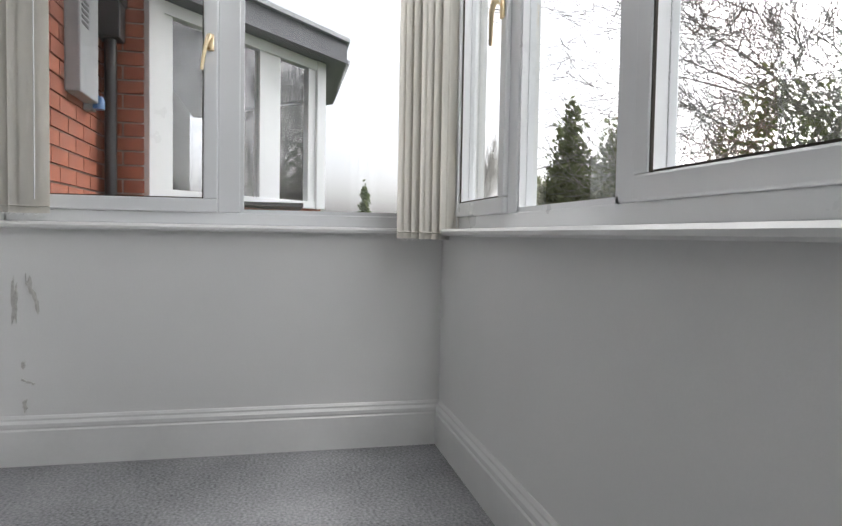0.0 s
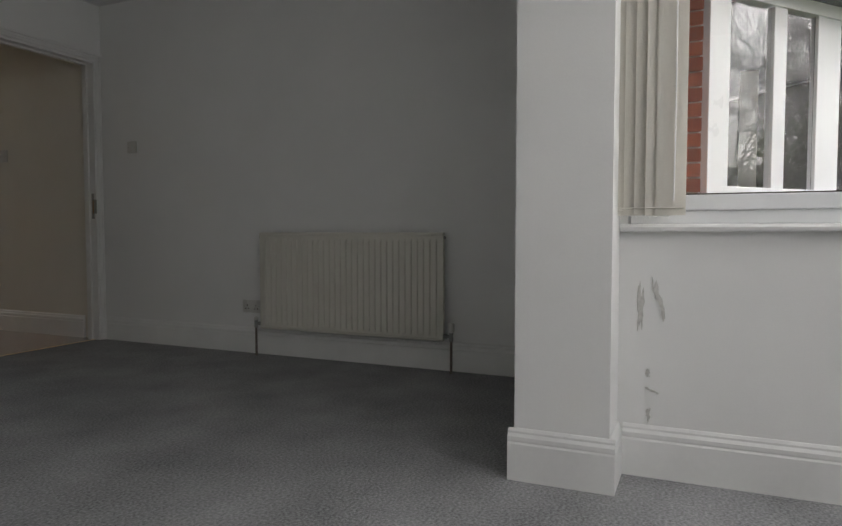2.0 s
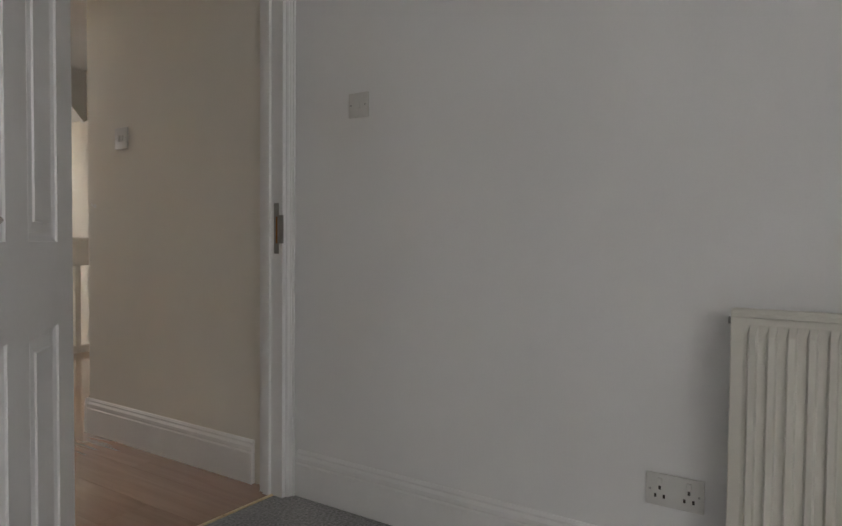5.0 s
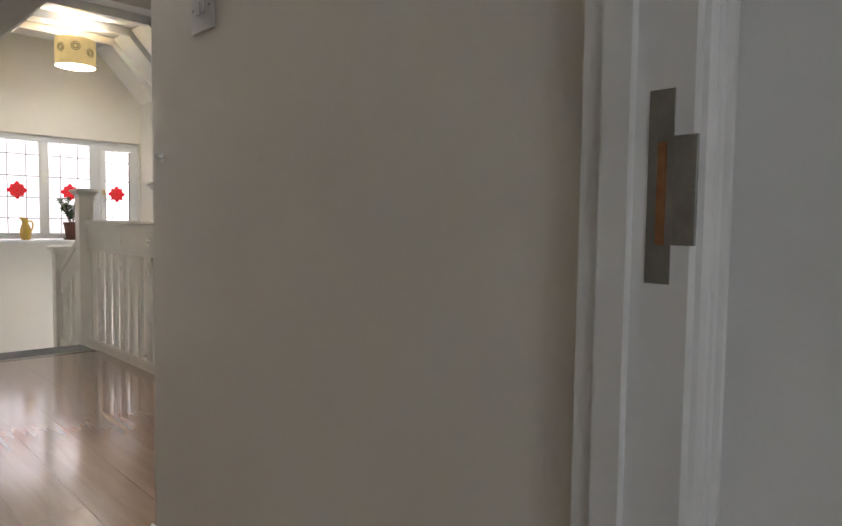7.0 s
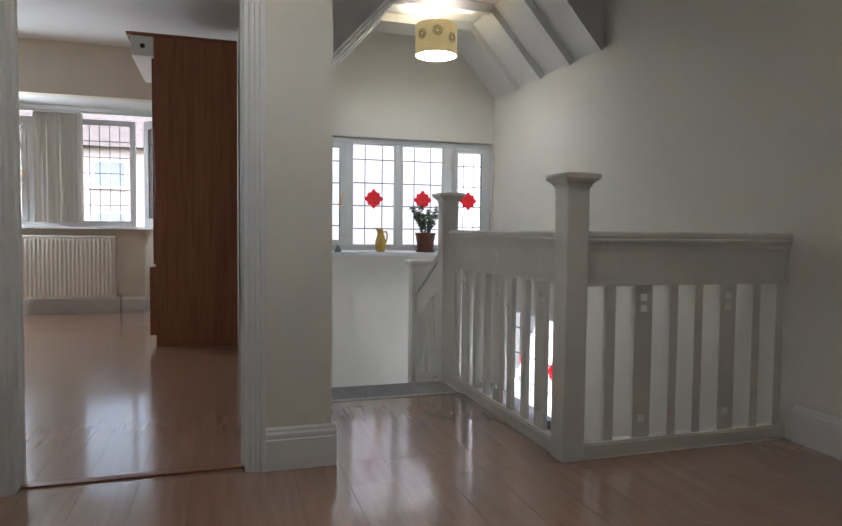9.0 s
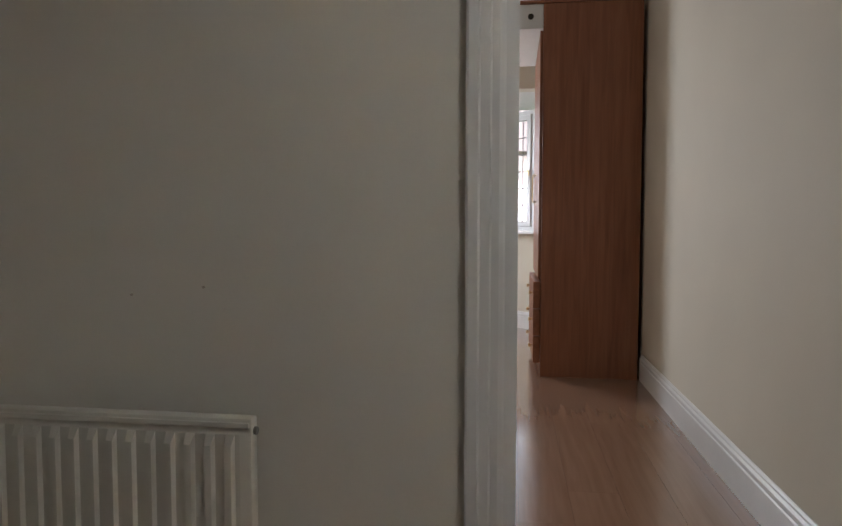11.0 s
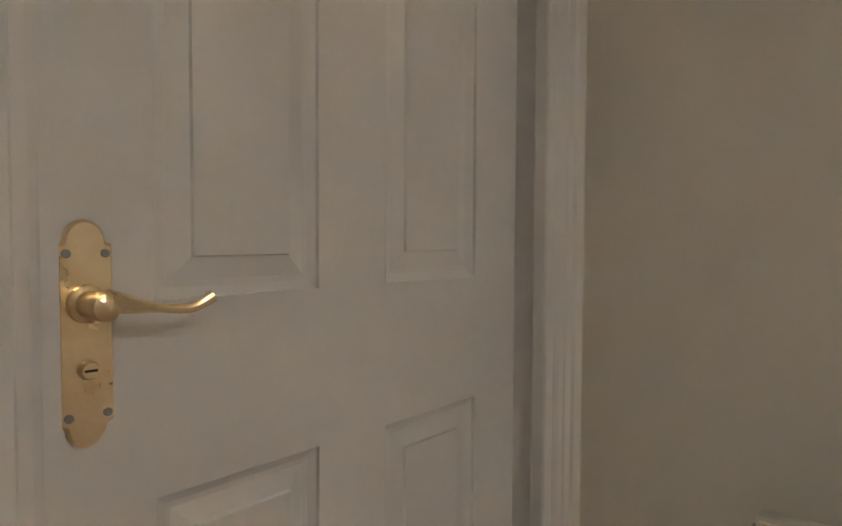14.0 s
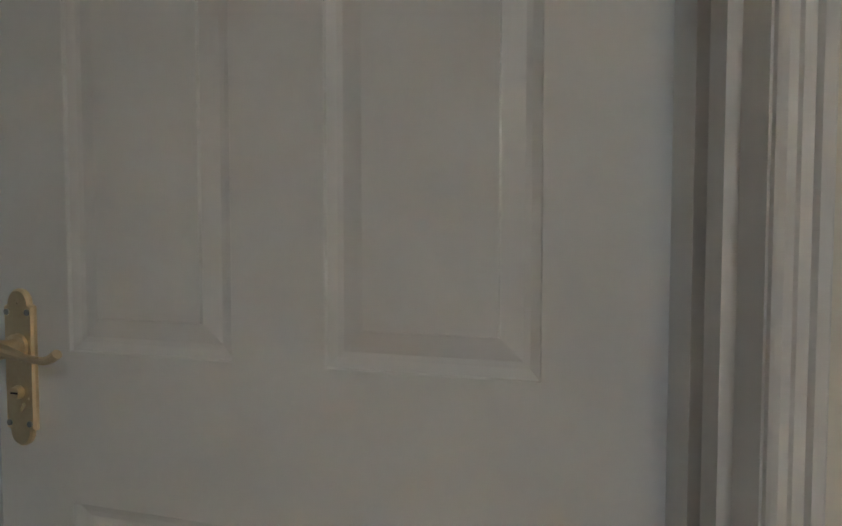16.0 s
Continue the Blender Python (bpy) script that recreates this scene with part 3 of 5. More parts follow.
# ---- windows ----
def upvc_window(name, label, m, lights, z0, z1, depth=0.07, lead=None, pane_mat=None):
    """Window set in an opening. Local: x along, y=0 inner face, +y outward. lights: (x0, x1, opening) glass bays between frame bars."""
    win = empty(name, label, "window", m=m, kind="structure")
    xs0, xs1 = lights[0][0], lights[-1][1]
    f = 0.045
    bs = [(xs0 - f, 0, z0, xs1 + f, depth, z0 + f), (xs0 - f, 0, z1 - f, xs1 + f, depth, z1), (xs0 - f, 0, z0 + f, xs0, depth, z1 - f), (xs1, 0, z0 + f, xs1 + f, depth, z1 - f)]
    part("window_frame", boxes(*bs, bevel=0.004), M_UPVC, win)
    for a, b in zip(lights, lights[1:]):
        part("mullion", boxes((a[1], 0.001, z0 + f, b[0], depth - 0.001, z1 - f), bevel=0.004), M_UPVC, win)
    for x0, x1, opening in lights:
        g0, g1, h0, h1 = x0, x1, z0 + f, z1 - f
        if opening:
            s = 0.05
            sash = boxes((x0, -0.014, h0, x1, 0.05, h0 + s), (x0, -0.014, h1 - s, x1, 0.05, h1), (x0, -0.014, h0 + s, x0 + s, 0.05, h1 - s), (x1 - s, -0.014, h0 + s, x1, 0.05, h1 - s), bevel=0.005)
            sash_ob = part("sash", sash, M_UPVC, win, "opening casement sash")
            g0, g1, h0, h1 = x0 + s, x1 - s, h0 + s, h1 - s
            part("gasket", boxes((g0, -0.010, h0, g1, -0.004, h0 + 0.004), (g0, -0.010, h1 - 0.004, g1, -0.004, h1), (g0, -0.010, h0, g0 + 0.004, -0.004, h1), (g1 - 0.004, -0.010, h0, g1, -0.004, h1)), M_DARK, sash_ob)
            if opening in (1, -1):
                hx = (x1 - s / 2) if opening > 0 else (x0 + s / 2)
                hz = 1.50 if lead is None else (z0 + z1) / 2 - 0.02
                bmh = bmesh.new()
                box(bmh, hx - 0.012, -0.024, hz - 0.03, hx + 0.012, -0.014, hz + 0.03, bevel=0.003)
                pts = [(hx, -0.030, hz + 0.02), (hx - 0.004 * opening, -0.044, hz + 0.016), (hx - 0.012 * opening, -0.048, hz - 0.01), (hx - 0.022 * opening, -0.046, hz - 0.06), (hx - 0.028 * opening, -0.044, hz - 0.105)]
                tube(bmh, pts, [0.010, 0.010, 0.008, 0.007, 0.006], 8)
                part("window_handle", bmh, M_BRASS, sash_ob, "curved brass casement handle", True)
        else:
            part("bead", boxes((x0, 0.004, h0, x1, 0.03, h0 + 0.014), (x0, 0.004, h1 - 0.014, x1, 0.03, h1), (x0, 0.004, h0, x0 + 0.014, 0.03, h1), (x1 - 0.014, 0.004, h0, x1, 0.03, h1)), M_UPVC, win)
            g0, g1, h0, h1 = x0 + 0.014, x1 - 0.014, h0 + 0.014, h1 - 0.014
        pane = part("pane", boxes((g0, 0.024, h0, g1, 0.030, h1)), pane_mat or M_GLASS, win)
        pane.visible_shadow = False
        if lead:
            bars = []
            for k in lead[0]:
                xx = g0 + (g1 - g0) * k
                bars.append((xx - 0.0038, 0.019, h0, xx + 0.0038, 0.0235, h1))
            for k in lead[1]:
                zz = h0 + (h1 - h0) * k
                bars.append((g0, 0.0185, zz - 0.0045, g1, 0.0232, zz + 0.0045))
            part("lead_came", boxes(*bars), M_CAME, win)
    return win


# local x runs so that outward is +y
m_b1 = Matrix.Translation((-1.225, 0, 0)) @ pose(0, 0, 0, 0, 0, -90)
upvc_window("window_1", "white plastic side window of the bay with an opening casement", m_b1, [(3.98, 4.636, 1), (4.714, 5.385, 0)], SILL, 2.25)
m_b2 = Matrix.Translation((0, -5.52, 0)) @ pose(0, 0, 0, 0, 0, 180)
upvc_window("window_2", "white plastic front window of the bay with casements and a fixed light", m_b2, [(1.345, 1.875, 1), (1.950, 2.515, 0), (2.592, 3.55, -1), (3.65, 4.2, 0), (4.3, 4.9, 1)], SILL, 2.25)

# ---- large structure: landing ----
structure("wall_hall_east", boxes((-0.02, 0.121, -0.03, 0.14, 1.40, CEIL_L)), M_WALL_L, "plain cream wall of the hall beside the bedroom door", "wall")
structure("wall_landing_south", boxes((0.14, 1.25, -0.03, 2.27, 1.40, CEIL_L)), M_WALL_L, "plain cream wall at the back of the landing", "wall")
bm = pierced(bmesh.new(), "x", 0.06, 0.12, -2.9, 0, -0.03, CEIL_L, [DOOR_A])
structure("wall_hall_south", bm, M_WALL_L, "cream hall wall round the bedroom doorway", "wall")
E0, E1, F0, F1 = 2.935, 3.782, 1.80, 2.735
XW = -2.735
bm = pierced(bmesh.new(), "y", XW - 0.15, XW, 0.12, 3.905, -0.03, CEIL_L, [(E0, E1, -0.03, 2.08), (F0, F1, -0.03, 2.08)])
structure("wall_landing_west", bm, M_WALL_L, "cream landing wall with two white panelled doors", "wall")
C0, C1, YP = -1.205, -0.356, 3.905
bm = pierced(bmesh.new(), "x", YP, YP + 0.065, -2.885, -0.03, -0.03, CEIL_L, [(C0, C1, -0.03, 2.08)])
structure("wall_landing_north", bm, M_WALL_L, "cream landing wall with the open doorway to the front bedroom", "wall")
bm = pierced(bmesh.new(), "x", YP + 0.065, YP + 0.13, -3.4, -0.13, -0.03, CEIL_C, [(C0, C1, -0.03, 2.08)])
structure("wall_front_room_south", bm, M_WALL_C, "magnolia wall round the front bedroom doorway", "wall")
structure("wall_stair_west", boxes((-0.13, 4.035, -3.0, -0.03, 7.2, CEIL_L)), M_WALL_L, "cream wall beside the head of the stairs", "wall")
structure("wall_front_room_east", boxes((-0.31, 4.035, -0.03, -0.13, 9.6, CEIL_C)), M_WALL_C, "pale magnolia wall behind the wardrobe", "wall")
bm = pierced(bmesh.new(), "x", 7.2, 7.42, -0.13, 2.27, -3.0, CEIL_L, [(0.155, 2.10, 0.775, 1.845)])
structure("wall_stair_north", bm, M_WALL_L, "cream stair wall with the leaded rose window", "wall")
bm = pierced(bmesh.new(), "y", 2.12, 2.27, 1.40, 7.2, -3.0, CEIL_L, [(5.74, 6.86, -0.85, 0.30)])
structure("wall_stair_east", bm, M_WALL_L, "tall cream wall down the stairwell", "wall")
structure("ceiling_landing", boxes((-2.9, 0.06, CEIL_L, 2.27, 7.42, CEIL_L + 0.1)), M_CEIL, "flat white landing ceiling", "ceiling")


def slope(name, x0, z0, x1, z1, y0, y1, thick, material, label):
    """Sloping soffit from (x0, z0) up to (x1, z1), solid above."""
    bm = bmesh.new()
    pts = [(x0, z0), (x1, z1), (x1, z1 + thick), (x0, z1 + thick)]
    a = [bm.verts.new((x, y0, z)) for x, z in pts]
    b = [bm.verts.new((x, y1, z)) for x, z in pts]
    bm.faces.new(a)
    bm.faces.new(b[::-1])
    for i in range(4):
        j = (i + 1) % 4
        bm.faces.new((a[i], b[i], b[j], a[j]))
    return structure(name, bm, material, label, "sloping ceiling")


ZF = 2.80
SR = (2.12, 2.285, 1.66, ZF)
SL = (-0.03, 1.89, 0.80, ZF)
slope("ceiling_slope_east", *SR, 5.30, 7.2, 0.015, M_CEIL, "white sloping ceiling over the stairs")
slope("ceiling_slope_west", *SL, 5.30, 7.2, 0.015, M_CEIL, "white sloping ceiling over the stair head")
for y in (5.30, 5.72, 6.20, 6.67):
    beam = empty("ceiling_beam", "white painted beam across the sloping stair ceiling", "beam", "beams over the stairs", kind="structure")
    d, w = 0.055, 0.06
    bm = bmesh.new()
    for (xa, za, xb, zb) in (SR, SL):
        n = Vector((zb - za, 0, -(xb - xa))).normalized()
        if n.z > 0:
            n = -n
        v = []
        for yy in (y - w / 2, y + w / 2):
            for x, z, k in ((xa, za, 0.001), (xb, zb, 0.001), (xb, zb, d), (xa, za, d)):
                v.append(bm.verts.new((x + n.x * k, yy, z + n.z * k)))
        for q in ((0, 1, 2, 3), (7, 6, 5, 4), (0, 4, 5, 1), (1, 5, 6, 2), (2, 6, 7, 3), (3, 7, 4, 0)):
            bm.faces.new([v[i] for i in q])
        part("rafter", bm, M_TRIM, beam)
        bm = bmesh.new()
    part("collar", boxes((0.80, y - w / 2, ZF - d, 1.66, y + w / 2, ZF + 0.019)), M_TRIM, beam)
    bm.free()
skirting("baseboard_landing", [((-0.02, 0.2), (-0.02, 1.42), (-1, 0)), ((-0.04, 1.40), (2.12, 1.40), (0, 1)), ((2.12, 1.42), (2.12, 3.62), (-1, 0)), ((-0.296, YP), (-0.011, YP), (0, -1)), ((-0.03, YP), (-0.03, 4.87), (1, 0)), ((-2.735, YP), (-1.285, YP), (0, -1)), ((XW, 0.14), (XW, F0 - 0.075), (1, 0))], M_TRIM, "cream-white moulded skirting board round the landing")

# door frames
lining("door_lining_bedroom", "x", 0, 0.12, DOOR_A[0], DOOR_A[1], 2.09, 0.075, M_TRIM, "white door lining of the bedroom doorway")
architrave("door_casing_bedroom", "x", 0, -1, DOOR_A[0] + 0.006, DOOR_A[1] - 0.006, 2.084, M_TRIM, "slim white moulded casing of the bedroom doorway", 0.056, far=0.032)
architrave("door_casing_hall", "x", 0.12, 1, DOOR_A[0] + 0.006, DOOR_A[1] - 0.006, 2.084, M_TRIM, "slim white moulded casing on the hall side", 0.056, right=False)
lining("door_lining_front_room", "x", YP, YP + 0.13, C0, C1, 2.08, YP + 0.08, M_TRIM, "white door lining of the front bedroom doorway")
architrave("door_casing_front_room", "x", YP, -1, C0 + 0.006, C1 - 0.006, 2.074, M_TRIM, "wide white stepped casing of the front bedroom doorway", 0.085, far=0.066)
lining("door_lining_bathroom", "y", XW - 0.15, XW, E0, E1, 2.08, XW - 0.115, M_TRIM, "white recessed door lining of the locked door")
architrave("door_casing_bathroom", "y", XW, 1, E0 + 0.006, E1 - 0.006, 2.074, M_TRIM, "white stepped casing round the locked door", 0.085, near=0.058)
structure("door_casing_bead", boxes((XW - 0.022, E1 - 0.036, 0.0, XW + 0.009, E1 - 0.0065, 2.07), bevel=0.006), M_TRIM, "white rounded bead inside the casing of the locked door", "trim")
lining("door_lining_back_room", "y", XW - 0.15, XW, F0, F1, 2.08, XW - 0.06, M_TRIM, "white door lining of the ajar door")
architrave("door_casing_back_room", "y", XW, 1, F0 + 0.006, F1 - 0.020, 2.074, M_TRIM, "white stepped casing round the ajar door", 0.075, far=0.035)

# strip added to block daylight through the gap at the ajar leaf's hinge
structure("trim_door_stop", boxes((XW - 0.148, F1 - 0.036, 0.0, XW - 0.10, F1 - 0.0215, 2.05)), M_TRIM, "white rebate of the ajar door's lining", "trim")

# doors
m_a = Matrix.Translation((-0.863, -0.007, 0)) @ pose(0, 0, 0, 0, 0, -133)
door_a = panel_door("door_1", 0.77, 2.05, "white four-panel bedroom door standing wide open", m_a)
lever_handle(door_a, 0.71, 0.995, 1, -1, M_CHROME, False, 0.19, 0.040)
lever_handle(door_a, 0.71, 0.995, -1, -1, M_CHROME, False, 0.19, 0.040)
face = part("latch_faceplate", boxes((0.770, -0.0115, 0.877, 0.7715, 0.0115, 1.058)), M_CHROME, door_a, "steel latch faceplate on the door edge")
part("latch_bolt", boxes((0.7715, -0.006, 0.985, 0.779, 0.006, 1.013), bevel=0.002), M_STEEL, face)
part("deadbolt_hole", boxes((0.7715, -0.006, 0.920, 0.7722, 0.006, 0.945)), M_DARK, face)
part("edge_hole", boxes((0.770, -0.012, 0.735, 0.7706, -0.006, 0.742)), M_DARK, door_a)
m_e = Matrix.Translation((-2.82, 3.758, 0)) @ pose(0, 0, 0, 0, 0, -90)
door_e = panel_door("door_2", 0.812, 2.05, "white four-panel door, closed, with a brass locking lever", m_e)
lever_handle(door_e, 0.757, 0.961, 1, -1, M_BRASS, True, 0.216, 0.05)
m_f = Matrix.Translation((-2.905, 2.704, 0)) @ pose(0, 0, 0, 0, 0, -104.5) @ pose(0, -0.02, 0)
door_f = panel_door("door_3", 0.87, 2.05, "white four-panel door standing ajar with a brass lever", m_f, drop=0.05)
lever_handle(door_f, 0.825, 0.911, 1, -1, M_BRASS, True, 0.216, 0.05)

# strike plate in the bedroom door jamb
strike = empty("strike_plate", "worn steel strike plate with a bare wood mortice in the jamb", "strike plate")
xs = DOOR_A[1] - 0.022
for nm, y0, z0, y1, z1 in (("upper_plate", 0.018, 1.055, 0.043, 1.105), ("lower_plate", 0.018, 0.917, 0.043, 0.955), ("side_plate", 0.018, 0.955, 0.024, 1.055), ("side_plate", 0.034, 0.955, 0.043, 1.055)):
    part(nm, boxes((xs - 0.002, y0, z0, xs, y1, z1)), M_STEEL, strike)
part("mortice", boxes((xs - 0.0012, 0.024, 0.955, xs - 0.0004, 0.034, 1.055)), M_RAWWOOD, strike)
part("lip", boxes((xs - 0.003, -0.006, 0.955, xs + 0.001, 0.018, 1.06), bevel=0.001), M_STEEL, strike)

# ---- front room ----
structure("wall_front_room_west", boxes((-3.54, 3.97, -0.03, -3.4, 9.6, CEIL_C)), M_WALL_C, "plain magnolia side wall of the front bedroom", "wall")
structure("ceiling_front_room", boxes((-3.54, 3.97, CEIL_C, -0.13, 8.75, CEIL_C + 0.1)), M_CEIL, "plain white front bedroom ceiling", "ceiling")
structure("wall_front_room_bulkhead", boxes((-3.4, 8.6, 2.315, -0.31, 8.75, CEIL_C)), M_WALL_C, "magnolia wall above the bay opening", "wall")
structure("ceiling_front_bay", boxes((-3.4, 8.75, 2.315, -0.31, 9.7, 2.42)), M_CEIL, "flat white ceiling of the front bay", "ceiling")
bm = bmesh.new()
prism(bm, [(-3.0, 9.37), (-1.33, 9.37), (-0.6, 8.64), (-0.31, 8.64), (-0.31, 9.0), (-0.55, 9.0), (-1.26, 9.56), (-3.0, 9.56)], -0.03, 0.965)
structure("wall_front_bay", bm, M_WALL_C, "pale wall below the front bay window", "wall")
structure("wall_front_bay_west", boxes((-3.4, 9.37, -0.03, -3.0, 9.56, 2.315)), M_WALL_C, "magnolia return of the front bay", "wall")
bm = bmesh.new()
prism(bm, [(-3.0, 9.24), (-1.38, 9.24), (-0.62, 8.48), (-0.50, 8.60), (-1.33, 9.46), (-3.0, 9.46)], 0.967, 0.992)
structure("sill_front_bay", bm, M_TRIM, "white window board of the front bay", "window sill")
skirting("baseboard_front_room", [((-0.31, 4.04), (-0.31, 6.93), (-1, 0)), ((-3.0, 9.37), (-1.33, 9.37), (0, -1)), ((-1.33, 9.37), (-0.62, 8.66), (-0.7071, -0.7071))], M_TRIM, "white moulded skirting board in the front bedroom")
SIXTHS = [k / 6 for k in range(1, 6)]
m_c1 = Matrix.Translation((0, 9.38, 0))
upvc_window("window_3", "leaded white plastic window of the front bay", m_c1, [(-2.95, -2.52, 1), (-2.44, -2.08, 0), (-2.02, -1.465, 0)], 0.994, 2.2, lead=((0.2, 0.4, 0.6, 0.8), SIXTHS))
m_c2 = Matrix.Translation((-1.35, 9.385, 0)) @ pose(0, 0, 0, 0, 0, -45)
upvc_window("window_4", "leaded white plastic angled window of the front bay", m_c2, [(0.075, 0.5, 1), (0.58, 0.95, 0)], 0.994, 2.2, lead=((0.27, 0.5, 0.73), SIXTHS))

# ---- stair window ----
m_s = Matrix.Translation((0, 7.245, 0))
lights = [(0.20, 0.635, 1), (0.70, 1.125, 0), (1.185, 1.61, 0), (1.70, 2.055, -1)]
win_s = upvc_window("window_5", "four-light leaded stair window with red glass roses", m_s, lights, 0.785, 1.84, lead=((0.29, 0.71), (0.16, 0.39, 0.62, 0.855)), pane_mat=M_FROST)


def rose(parent, cx, y, cz, r, along="x"):
    bm = bmesh.new()
    pts = []
    for k in range(48):
        a = 2 * math.pi * k / 48
        rr = r * (0.83 + 0.07 * math.cos(4 * a) + 0.10 * math.cos(8 * a))
        pts.append((rr * math.cos(a), rr * math.sin(a)))
    mk = (lambda a, o, z: (cx + a, y + o, cz + z)) if along == "x" else (lambda a, o, z: (y - o, cx + a, cz + z))
    for o in (0.0, 0.003):
        bm.faces.new([bm.verts.new(mk(a, o, b)) for a, b in pts])
    bm.verts.ensure_lookup_table()
    for k in range(48):
        j = (k + 1) % 48
        bm.faces.new((bm.verts[k], bm.verts[j], bm.verts[48 + j], bm.verts[48 + k]))
    ob = part("red_rose", bm, M_ROSE, parent, "red stained glass rose")
    bm = bmesh.new()
    for q in (0.30, 0.58):
        ring = [mk(r * q * math.cos(2 * math.pi * k / 20) * (1 + 0.08 * math.cos(k * 2.5)), -0.002, r * q * math.sin(2 * math.pi * k / 20)) for k in range(21)]
        tube(bm, ring, 0.0028, 5)
    part("rose_line", bm, M_PINK, ob)


M_ROSE = noisy("red_stained_glass", (0.70, 0.015, 0.04), (0.85, 0.05, 0.08), 40.0, 0.3)
lit = M_ROSE.node_tree
tr = lit.nodes.new("ShaderNodeBsdfTranslucent")
tr.inputs["Color"].default_value = (0.95, 0.06, 0.10, 1)
mx = lit.nodes.new("ShaderNodeMixShader")
mx.inputs[0].default_value = 0.75
lit.links.new(lit.nodes["Principled BSDF"].outputs[0], mx.inputs[1])
lit.links.new(tr.outputs[0], mx.inputs[2])
lit.links.new(mx.outputs[0], lit.nodes["Material Output"].inputs[0])
M_PINK = noisy("pale_rose_line", (0.62, 0.22, 0.22), (0.72, 0.32, 0.3), 40.0, 0.4)
for cx in (0.42, 0.913, 1.40, 1.875):
    rose(win_s, cx, 0.012, 1.277, 0.092)
structure("sill_stair", boxes((-0.03, 7.06, 0.745, 2.10, 7.25, 0.775), bevel=0.008), M_TRIM, "deep white window board under the stair window", "window sill")
m_lw = Matrix.Translation((2.16, 0, 0)) @ pose(0, 0, 0, 0, 0, -90)
win_l = upvc_window("window_6", "lower leaded stair window with red glass roses", m_lw, [(-6.81, -6.33, 0), (-6.27, -5.79, 0)], -0.84, 0.29, lead=((0.29, 0.71), (0.16, 0.39, 0.62, 0.855)), pane_mat=M_FROST)
for cy in (6.57, 6.03):
    rose(win_l, -cy, 0.012, -0.2, 0.09)

# glowing sheets added behind the obscure stair windows in place of pale daylight
M_OUT = glow("pale_daylight_glow", (1.0, 0.955, 0.97), 0.21)
structure("backdrop_stair_north", boxes((-0.2, 7.95, 0.3, 2.5, 7.96, 2.4)), M_OUT, "glowing sheet standing in for overcast light beyond the stair window", "backdrop")
M_OUT_LOW = glow("dull_daylight_glow", (1.0, 0.96, 0.95), 0.11)
structure("backdrop_stair_east", boxes((2.75, 5.4, -1.3, 2.76, 7.2, 0.7)), M_OUT_LOW, "glowing sheet standing in for overcast light beyond the lower stair window", "backdrop")

# ---- bedroom things ----
m_r = Matrix.Translation((0, -1.515, 0)) @ pose(0, 0, 0, 0, 0, -90)
radiator("radiator", 1.29, 0.63, "long cream fluted panel radiator low on the bedroom wall", m_r, 31, floor=0.185)
switch_plate("light_switch", "white single light switch on the bedroom wall", pose(0, -0.31, 1.440, 0, 0, -90), "light switch")
switch_plate("wall_socket", "white double socket beside the radiator", pose(0, -1.38, 0.315, 0, 0, -90), "socket", socket=True, w=0.146)


